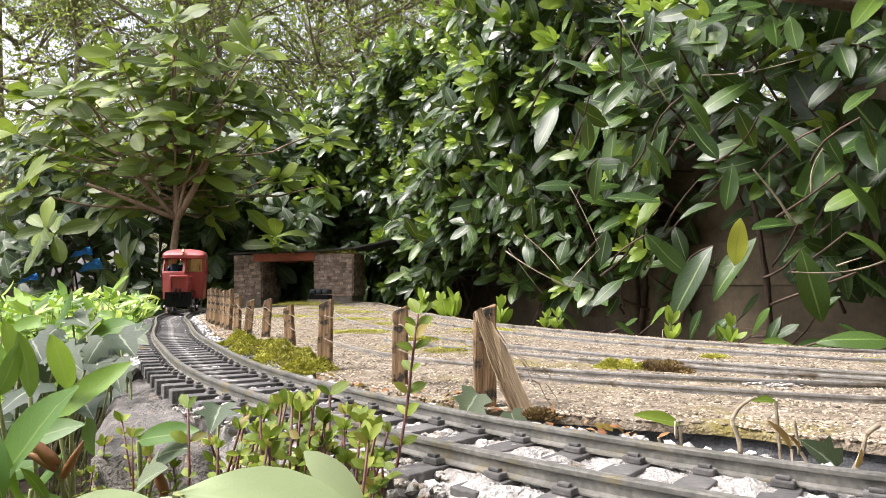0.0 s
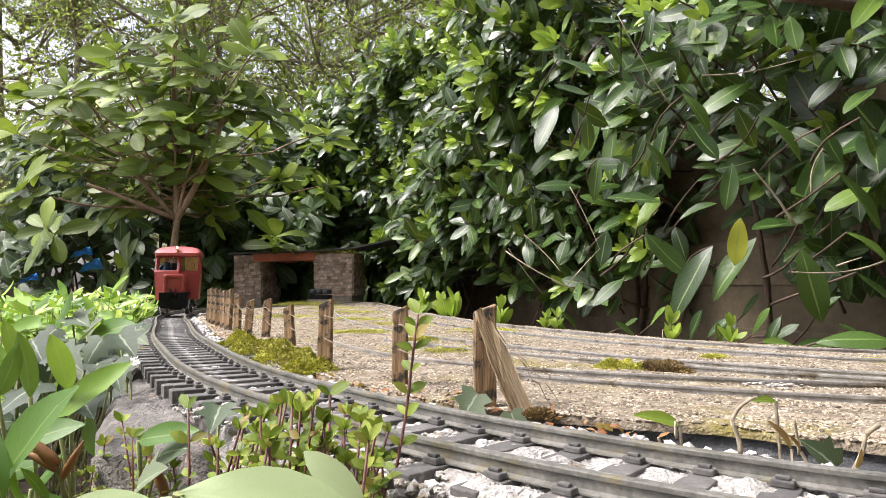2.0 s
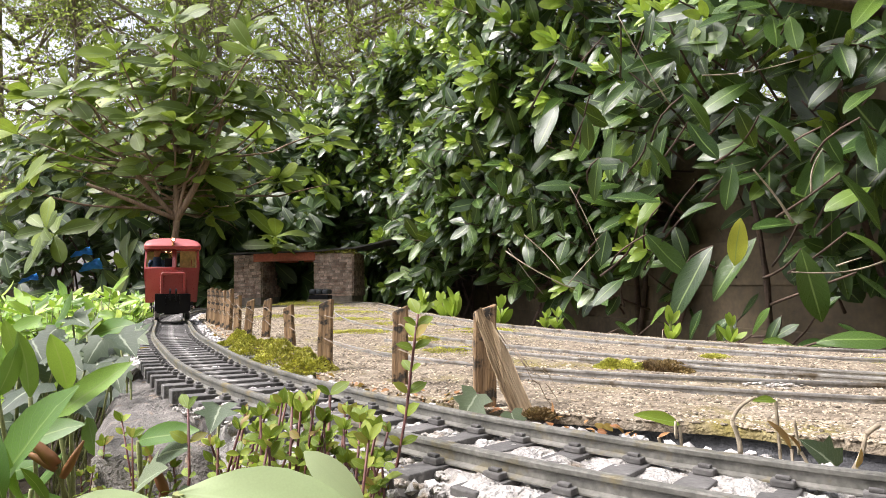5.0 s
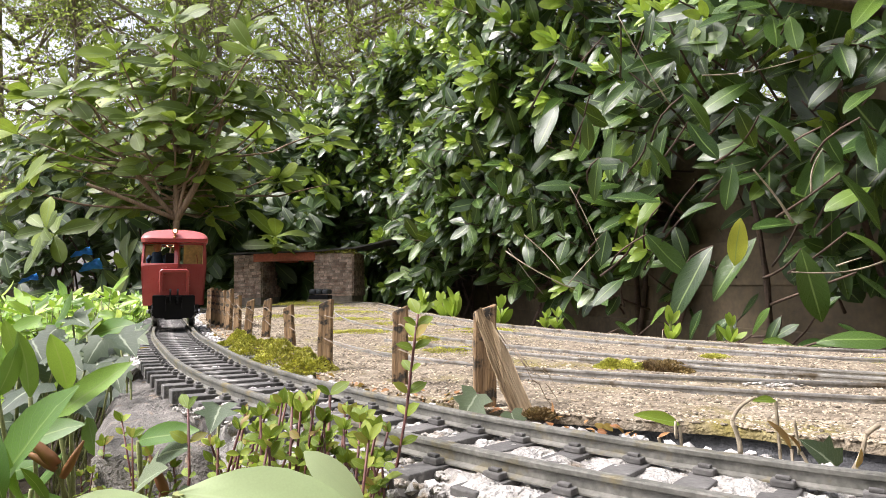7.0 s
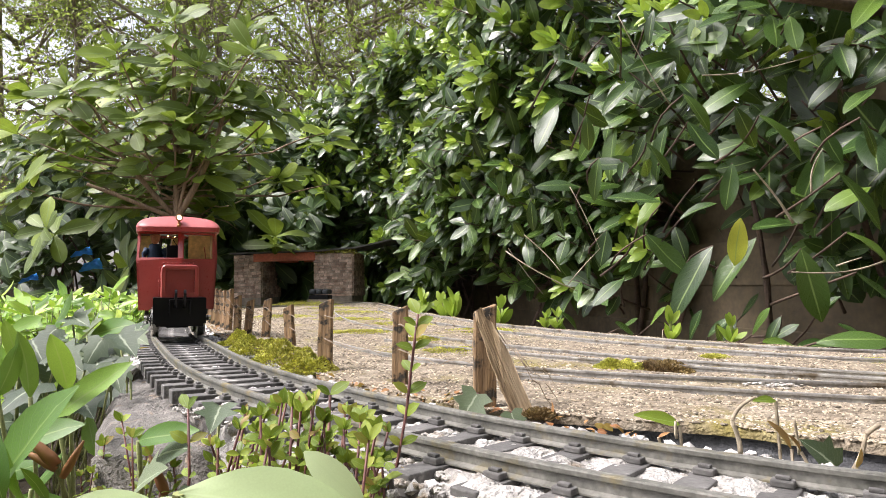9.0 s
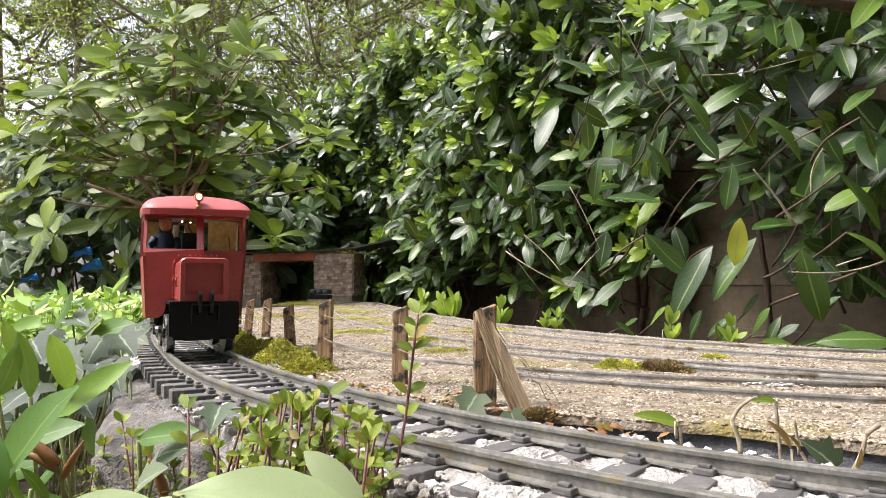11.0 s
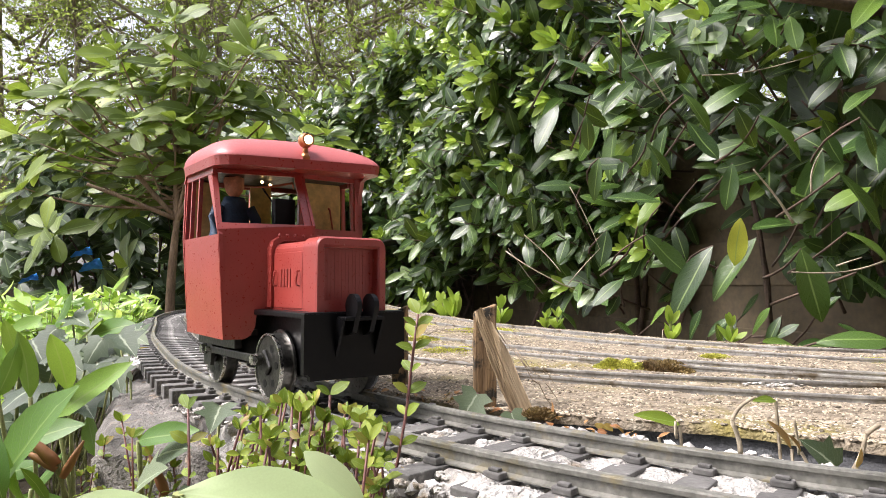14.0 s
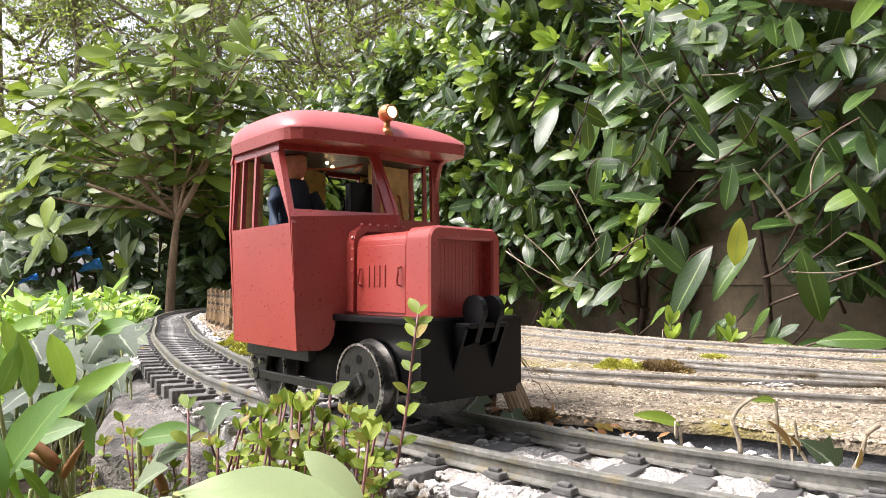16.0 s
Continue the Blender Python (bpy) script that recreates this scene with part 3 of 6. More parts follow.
def yard_tracks():
    """Three sidings; each rail bends as 1 / y = polynomial in x."""
    rails = [((-3.75, 2.393, 2.334, 0.804), -0.367), ((-0.275, 1.017, 2.715, 0.993), -0.16), ((-1.133, 0.992, 3.272, 1.368), -0.237),
             ((0.0, 1.5, 3.0, 1.585), -0.06), ((10.307, -7.494, 3.795, 1.976), -0.12), ((0.0, -3.191, 4.603, 2.125), 0.03)]
    section = [(a * 0.62, z * 0.8) for a, z in RAIL]
    for pair in range(3):
        siding = thing("siding", None, "weathered siding rails sunk into the gritty yard", "railway track", "sidings of the yard")
        for (c, x0) in rails[pair * 2:pair * 2 + 2]:
            xs = np.linspace(x0, 0.5, 70)
            ys = 1 / np.polyval(c, np.minimum(xs, 0.3)) - np.maximum(xs - 0.3, 0) * 0.5
            pts = []
            for i in range(70):
                a, b = max(i - 1, 0), min(i + 1, 69)
                pts.append((xs[i], ys[i], math.atan2(ys[b] - ys[a], xs[b] - xs[a])))
            part("rail", bar(bmesh.new(), pts, section), M["siding_rail"], siding)


# ---- lineside ----
def stone_edging():
    bm = bmesh.new()
    nx, ny = 24, 30
    grid = []
    for j in range(ny + 1):
        line = []
        for i in range(nx + 1):
            u, v = i / nx, j / ny
            inner, outer = -0.112 - 0.125 * v + 0.003 * lumps(v, 1, 6), -0.174 - 0.1 * v + 0.006 * lumps(v, 0, 5)
            x, y = outer + (inner - outer) * u, 0.345 + 0.235 * v + 0.006 * lumps(u, 2, 4)
            edge = min(u, 1 - u, v, 1 - v)
            z = -0.0185 - 0.006 * (1 - u) - 0.07 * max(0, 0.12 - edge) + 0.002 * lumps(x, y, 140, 6) + 0.0035 * lumps(x, y, 30) + 0.0015 * lumps(x, y, 90, 3)
            line.append(bm.verts.new((x, y, z)))
        grid.append(line)
    for r0, r1 in zip(grid, grid[1:]):
        for k in range(nx):
            bm.faces.new((r0[k], r0[k + 1], r1[k + 1], r1[k]))
    ring = [grid[0][i] for i in range(nx + 1)] + [grid[j][nx] for j in range(1, ny + 1)] + [grid[ny][i] for i in range(nx - 1, -1, -1)] + [grid[j][0] for j in range(ny - 1, 0, -1)]
    low = [bm.verts.new((v.co.x, v.co.y, -0.12)) for v in ring]
    n = len(ring)
    for i in range(n):
        bm.faces.new((ring[i], low[i], low[(i + 1) % n], ring[(i + 1) % n]))
    ob = new("edging_stone", data_from(bm, M["block"], True, "edging_stone"))
    tagged(ob, "grey weathered rounded stone slab beside the track", "stone")


def post_fence():
    fence = thing("wire_fence", None, "low fence of weathered wooden posts with thin rusty wires", "fence")
    posts = [(0.02, 0.335, 0.043, 0.0105), (-0.025, 0.404, 0.0405, 0.0085), (-0.081, 0.476, 0.043, 0.0092), (-0.148, 0.67, 0.034, 0.0088), (-0.198, 0.772, 0.039, 0.0085), (-0.229, 0.811, 0.037, 0.0085),
             (-0.254, 0.853, 0.041, 0.008), (-0.28, 0.9, 0.049, 0.0085), (-0.302, 0.95, 0.047, 0.008), (-0.322, 0.99, 0.048, 0.008), (-0.342, 1.03, 0.049, 0.008), (-0.362, 1.075, 0.05, 0.008), (-0.38, 1.12, 0.05, 0.008)]
    rng = random.Random(11)
    tops = []
    for x, y, h, w in posts:
        bm = box(bmesh.new(), -w / 2, w / 2, -w * 0.4, w * 0.4, -0.02, h, 0.0008)
        bmesh.ops.subdivide_edges(bm, edges=[e for e in bm.edges if abs(e.verts[0].co.z - e.verts[1].co.z) > 0.02], cuts=6)
        for v in bm.verts:
            v.co += Vector((0.0006 * noise.noise(v.co * 300 + Vector((x * 99, 0, 0))), 0.0006 * noise.noise(v.co * 280 + Vector((0, y * 99, 0))), 0))
            if v.co.z > h * 0.9:
                v.co.z += 0.004 * v.co.x / w
        ob = part("post", bm, M["post"], fence)
        ob.matrix_basis = pose(x, y, 0, rng.uniform(-3, 3), rng.uniform(-4, 4), rng.uniform(-25, 5))
        tops.append((x, y, h))
    for a, b in zip(tops, tops[1:]):
        for level in (0.78, 0.42):
            p = [(a[0] + (b[0] - a[0]) * t, a[1] + (b[1] - a[1]) * t - 0.004, (a[2] + (b[2] - a[2]) * t) * level - 0.004 * math.sin(math.pi * t) * rng.uniform(0.4, 1.6)) for t in [k / 8 for k in range(9)]]
            part("wire", sweep(bmesh.new(), p, 0.00035, 4), M["wire"], fence)
    # leaning prop beside the end post
    bm = bmesh.new()
    slab(bm, [(-0.0062, -0.002, 0), (0.0058, -0.002, -0.002), (0.0056, -0.002, 0.03), (0.0038, -0.002, 0.0375), (0.0036, -0.002, 0.045), (0.0012, -0.002, 0.0475), (0.0004, -0.002, 0.0535), (-0.0035, -0.002, 0.0525), (-0.0046, -0.002, 0.048), (-0.0052, -0.002, 0.036), (-0.0062, -0.002, 0.032), (-0.0064, -0.002, 0.016)], (0, 0.004, 0))
    bmesh.ops.subdivide_edges(bm, edges=bm.edges[:], cuts=3, use_grid_fill=True)
    for v in bm.verts:
        v.co.y += 0.0009 * noise.noise((v.co.x * 900, 1, v.co.z * 60))
        v.co.x += 0.0006 * noise.noise((3, v.co.y * 300, v.co.z * 220))
    ob = new("leaning_board", data_from(bm, M["plank"], False, "leaning_board"))
    ob.matrix_basis = pose(0.0372, 0.318, -0.006, -8, -21.5, 6) @ Matrix.Diagonal((0.8, 1, 1, 1))
    tagged(ob, "splintered pale wooden board leaning against the end fence post", "board")
    rng2 = random.Random(3)
    wires = thing("loose_wire", None, "loose ends of rusty fence wire curling from the post", "wire")
    for k in range(3):
        a = Vector((0.022, 0.33, 0.03 + 0.004 * k))
        p = [a + Vector((0.004 * i + rng2.uniform(-0.001, 0.001), 0.004 * math.sin(i), -0.0045 * i * (0.6 + 0.3 * k) + 0.002 * math.cos(2 * i))) for i in range(9)]
        part("wire", sweep(bmesh.new(), p, 0.0003, 4), M["wire"], wires)


def moss_patches():
    rng = np.random.default_rng(21)
    for x, y, r, tall, mat, label in ((-0.205, 0.7, 0.022, 0.010, "moss", "bright yellow-green moss cushion by the track"), (-0.165, 0.61, 0.025, 0.013, "moss", "bright yellow-green moss cushion by the track"),
                                      (-0.12, 0.53, 0.027, 0.015, "moss", "bright yellow-green moss cushion by the track"), (-0.092, 0.475, 0.02, 0.01, "moss", "bright yellow-green moss cushion by the track"),
                                      (0.127, 0.487, 0.02, 0.006, "moss", "yellow-green moss between the sidings"), (0.152, 0.478, 0.019, 0.0055, "drymoss", "spiky dry brown moss between the sidings"),
                                      (0.043, 0.31, 0.005, 0.002, "drymoss", "small brown moss tuft at the board's foot"), (0.05, 0.9, 0.05, 0.003, "moss", "thin moss on the yard"), (-0.06, 1.05, 0.06, 0.003, "moss", "thin moss on the yard"),
                                      (0.01, 0.62, 0.03, 0.003, "moss", "thin moss on the yard"), (-0.2, 1.5, 0.1, 0.004, "moss", "thin moss on the yard"), (-0.42, 2.1, 0.12, 0.012, "moss", "thin moss on the yard"), (0.33, 0.53, 0.015, 0.003, "moss", "thin moss on the yard"), (-0.1, 0.86, 0.05, 0.003, "moss", "thin moss on the yard"), (-0.16, 1.2, 0.07, 0.003, "moss", "thin moss on the yard"), (-0.02, 0.75, 0.03, 0.003, "moss", "thin moss on the yard"), (-0.3, 1.3, 0.07, 0.004, "moss", "thin moss on the yard"), (-0.28, 1.8, 0.1, 0.004, "moss", "thin moss on the yard"), (0.04, 0.58, 0.014, 0.003, "moss", "thin moss on the yard"), (0.22, 0.56, 0.012, 0.003, "moss", "thin moss on the yard")):
        n = int(6500 if tall > 0.005 else 3000)
        a, q = rng.uniform(0, 6.28, n), rng.uniform(0, 1, n) ** 0.6
        px, py = x + np.cos(a) * q * r, y + np.sin(a) * q * r * 1.1
        bumpy = np.array([0.7 + 1.0 * lumps(u, v, 75, 7) + 0.3 * lumps(u, v, 200, 2) for u, v in zip(px, py)])
        pz = -0.004 + tall * np.clip(1 - q ** 2.2, 0, 1) * bumpy
        way = np.stack([np.cos(a) * q + rng.normal(0, 0.4, n), np.sin(a) * q + rng.normal(0, 0.5, n), rng.uniform(0.2, 1.0, n)], 1)
        size = rng.uniform(0.0012, 0.0028, n) * (1.5 if mat == "drymoss" else 1.0)
        me = joined("moss", "far", np.stack([px, py, pz - 0.001], 1), way, rng.normal(size=(n, 3)), size, M[mat])
        tagged(new("moss", me), label, "moss", "moss cushions", kind="stuff")


def stone_bridge():
    bridge = thing("model_bridge", None, "model bridge with two stone piers and an orange-red girder", "bridge")
    rng = random.Random(6)

    def pier(x0, x1, y0, y1, h, name="pier"):
        core = part(name, box(bmesh.new(), x0 + 0.003, x1 - 0.003, y0 + 0.003, y1 - 0.003, -0.03, h - 0.002), M["mortar"], bridge)
        verts, faces = [], []

        def block(ax, bx, ay, by, az, bz):
            k = len(verts)
            j = lambda: rng.uniform(-0.0012, 0.0012)
            for X in (ax, bx):
                for Yv in (ay, by):
                    for Z in (az, bz):
                        verts.append((X + j(), Yv + j(), Z + j()))
            for f in ((0, 1, 3, 2), (4, 6, 7, 5), (0, 4, 5, 1), (2, 3, 7, 6), (0, 2, 6, 4), (1, 5, 7, 3)):
                faces.append([k + q for q in f])
        z = 0.0
        while z < h - 0.004:
            t = min(rng.uniform(0.0095, 0.013), h - z)
            x = x0
            while x < x1 - 0.002:
                w = min(rng.uniform(0.014, 0.026), x1 - x)
                block(x, x + w - 0.0016, y0 - rng.uniform(0, 0.002), y0 + 0.008, z, z + t - 0.0016)
                x += w
            for side, (a, b) in (("l", (x0 - 0.001, x0 + 0.008)), ("r", (x1 - 0.008, x1 + 0.001))):
                y = y0 + 0.008
                while y < y1 - 0.002:
                    w = min(rng.uniform(0.014, 0.026), y1 - y)
                    block(a - (0.002 if side == "l" else 0), b + (0.002 if side == "r" else 0), y, y + w - 0.0016, z, z + t - 0.0016)
                    y += w
            z += t
        me = mesh_arrays("stonework", np.array(verts), np.array(faces), M["stone"], smooth=False)
        ob = new("stonework", me)
        ob.parent = core
        tagged(ob, kind="stuff")
        return core
    # built along its own axis, then turned
    pier(-0.245, -0.135, 0.0, 0.2, 0.165)
    pier(0.075, 0.225, 0.0, 0.17, 0.165)
    part("girder", box(bmesh.new(), -0.165, 0.08, -0.004, 0.012, 0.137, 0.168, 0.001), M["girder"], bridge, "orange-red painted girder")
    part("girder", box(bmesh.new(), -0.165, 0.08, 0.15, 0.166, 0.137, 0.168, 0.001), M["girder"], bridge, "orange-red painted girder")
    bm = bmesh.new()
    path = [(-0.26, 0.168), (0.1, 0.17), (0.24, 0.178), (0.36, 0.2), (0.5, 0.235)]
    for (xa, za), (xb, zb) in zip(path, path[1:]):
        slab(bm, [(xa, -0.01, za), (xb, -0.01, zb), (xb, -0.01, zb + 0.006), (xa, -0.01, za + 0.006)], (0, 0.19, 0))
    part("deck", bm, M["deck"], bridge)
    bridge.matrix_basis = pose(-0.562, 2.62, 0.014, 0, 0, -8) @ Matrix.Rotation(radians(-1.2), 4, "Y")
    rng3 = np.random.default_rng(77)
    n = 700
    pos = np.stack([rng3.uniform(0.07, 0.24, n), rng3.uniform(-0.008, 0.03, n), 0.168 + rng3.uniform(-0.008, 0.006, n)], 1)
    m = bridge.matrix_basis
    pos = np.array([m @ Vector(p) for p in pos])
    me = joined("moss", "far", pos, rng3.normal(size=(n, 3)) + [0, 0, 0.5], rng3.normal(size=(n, 3)), rng3.uniform(0.004, 0.01, n), M["moss"])
    tagged(new("moss", me), "moss growing along the top of the stone pier", "moss", "moss cushions", kind="stuff")
    # covered trolley in front of the pier
    box_thing = thing("lineside_chest", pose(-0.44, 2.48, -0.003, 0, 0, -8), "small dark chest with a rounded lid on a pale plinth", "chest")
    part("plinth", box(bmesh.new(), -0.04, 0.042, -0.03, 0.03, 0, 0.01, 0.001), M["grit"], box_thing, "pale plinth")
    part("body", box(bmesh.new(), -0.038, 0.036, -0.024, 0.024, 0.01, 0.026, 0.002), M["black"], box_thing)
    for k in range(3):
        bm = box(bmesh.new(), -0.037 + k * 0.0245, -0.014 + k * 0.0245, -0.026, 0.026, 0.0275, 0.047, 0.007)
        part("lid", bm, M["cushion"], box_thing)
    bm = bmesh.new()
    sweep(bm, bent((-0.2, 2.9, -0.05), (0.12, 2.75, 0.26), 0.05, 6, random.Random(2)), 0.016, 8, 0.7)
    ob = new("fallen_branch", data_from(bm, M["bark"], True, "fallen_branch"))
    tagged(ob, "dark leaning laurel stem beside the bridge", "branch")


# ---- plants ----
BLADES["pale"] = [blade(2, 8, 0.48, 0.12, 0.2, 0.5, 0.55)]


def lobed_blade(curl, fold, sharp):
    """A five-lobed ivy leaf of length 1 along x."""
    rows = ((0.0, 0.02, 0.02), (0.06, -0.08, 0.2), (0.14, 0.04, 0.46), (0.24, 0.24, 0.3), (0.38, 0.44, 0.5 * sharp), (0.52, 0.52, 0.25), (0.74, 0.76, 0.15), (1.0, 1.0, 0.01))
    v, uv, f = [], [], []
    for i, (mid, edge, w) in enumerate(rows):
        for j in (-1, -0.5, 0, 0.5, 1):
            x = mid + (edge - mid) * abs(j)
            v.append((x, w * j, fold * abs(w * j) - curl * x * x - 0.1 * w * w * abs(j)))
            uv.append((x, 0.5 + 0.5 * j))
    for i in range(len(rows) - 1):
        for j in range(4):
            a = i * 5 + j
            f.append((a, a + 5, a + 6, a + 1))
    return np.array(v), np.array(f), np.array(uv)


BLADES["ivy"] = [lobed_blade(0.15, 0.2, 1.0), lobed_blade(0.25, -0.1, 0.9), lobed_blade(0.05, 0.3, 1.1)]


def shrub(name, label, leaves, kind, mat, stems, stem_mat, near=200, young=None, young_mat="young", category="shrub", pick=None):
    """A shrub: stems, its nearest leaves as pieces, the rest of the foliage joined."""
    top = thing(name, None, label, category)
    if stems is not None:
        part("stem", stems, M[stem_mat], top, smooth=True)
    pos = np.array(leaves.pos)
    key = np.hypot(pos[:, 0], pos[:, 1]) if pick is None else pick(pos)
    order = np.argsort(key)
    a, b = order[:near], order[near:]
    if len(a):
        single("leaf", kind, *leaves.arrays(a), M[mat], top)
    if len(b):
        ob = new("foliage", joined("foliage", kind, *leaves.arrays(b), M[mat]))
        ob.parent = top
        tagged(ob, kind="stuff")
    if young is not None and young.pos:
        ob = new("young_foliage", joined("young_foliage", kind, *young.arrays(), M[young_mat]))
        ob.parent = top
        tagged(ob, "fresh light green shoot tips", kind="stuff")
    return top


HEDGE = [(1.25, 0.1), (0.72, 0.62), (0.46, 1.0), (0.3, 1.4), (0.12, 2.0), (-0.2, 2.75), (-0.75, 3.4)]


def hedge_line(u):
    k = min(int(u), len(HEDGE) - 2)
    t = u - k
    a, b = Vector(HEDGE[k]), Vector(HEDGE[k + 1])
    d = (b - a).normalized()
    return a.lerp(b, t), Vector((d.y, -d.x)) * -1 if (Vector((d.y, -d.x)).dot(-a)) < 0 else Vector((d.y, -d.x))


def laurel_hedge():
    rng = np.random.default_rng(31)
    for k in range(len(HEDGE) - 1):
        leaves, young, bm = Leaves(), Leaves(), bmesh.new()
        seg = (Vector(HEDGE[k + 1]) - Vector(HEDGE[k])).length
        far = Vector(HEDGE[k]).length
        top = (0.9, 0.6, 0.62, 0.85, 0.92, 0.86)[k]
        amount = int(seg * top * (110, 460, 360, 600, 640, 520)[k])
        for _ in range(amount):
            u = k + rng.uniform(0, 1)
            z = rng.uniform(0.0, 1) ** 0.9 * top
            p, n = hedge_line(u)
            n3 = Vector((n.x, n.y, 0))
            deep = rng.uniform(0, 1) ** 1.2 * 0.22
            bulge = 0.07 * math.sin(u * 3.1 + z * 5) + 0.05 * lumps(u, z, 3, 2)
            if z < (0.14 if k > 2 else 0.2) and rng.uniform() < (0.3 if k == 1 else 0.6) or k < 3 and rng.uniform() < 0.2 or k == 2 and z < 0.32 and rng.uniform() < 0.55:
                continue
            hang = 0.03 if z > 0.15 else -0.04
            base = Vector((p.x, p.y, z)) + n3 * (bulge - deep + hang)
            axis = n3 * rng.uniform(0.5, 1.0) + Vector((rng.uniform(-0.6, 0.6), rng.uniform(-0.3, 0.3), rng.uniform(-0.15, 0.9)))
            fresh = rng.uniform() < (0.3 + 1.1 * max(z - 0.3, 0)) and deep < 0.16
            length = rng.uniform(0.06, 0.12)
            spray(leaves, young if fresh else None, base, axis, int(rng.integers(6, 10)), length, rng.uniform(0.06, 0.095) if k < 3 else rng.uniform(0.065, 0.09), rng)
            tip = base + axis.normalized() * length
            root = base - n3 * rng.uniform(0.04, 0.1) - Vector((0, 0, rng.uniform(0.0, 0.05)))
            sweep(bm, bent(root, tip, 0.08, 3), 0.0026, 5, 0.45)
        for _ in range(int(seg * 9)):
            u = k + rng.uniform(0, 1)
            p, n = hedge_line(u)
            n3 = Vector((n.x, n.y, 0))
            a = Vector((p.x, p.y, -0.12)) - n3 * rng.uniform(0.12, 0.26)
            b = a + Vector((rng.uniform(-0.2, 0.2), rng.uniform(-0.1, 0.1), rng.uniform(0.5, 0.9))) + n3 * rng.uniform(-0.02, 0.05)
            sweep(bm, bent(a, b, 0.08, 6), rng.uniform(0.004, 0.009), 6, 0.4)
        # Dark leaf layer behind the face imitates the hedge's inner shade.
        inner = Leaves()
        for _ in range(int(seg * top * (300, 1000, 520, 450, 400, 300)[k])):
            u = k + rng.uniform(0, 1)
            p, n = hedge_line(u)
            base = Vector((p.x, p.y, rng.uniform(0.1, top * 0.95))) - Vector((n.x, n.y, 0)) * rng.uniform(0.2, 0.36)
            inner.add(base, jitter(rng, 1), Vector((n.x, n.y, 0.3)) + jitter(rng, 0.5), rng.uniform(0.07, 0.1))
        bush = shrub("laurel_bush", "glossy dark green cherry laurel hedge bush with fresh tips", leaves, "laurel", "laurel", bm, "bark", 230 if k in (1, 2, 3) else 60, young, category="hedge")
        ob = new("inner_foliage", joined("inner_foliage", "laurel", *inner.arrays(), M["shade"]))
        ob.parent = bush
        tagged(ob, "dark-toned leaf layer standing in for shade deep in the hedge", kind="stuff")


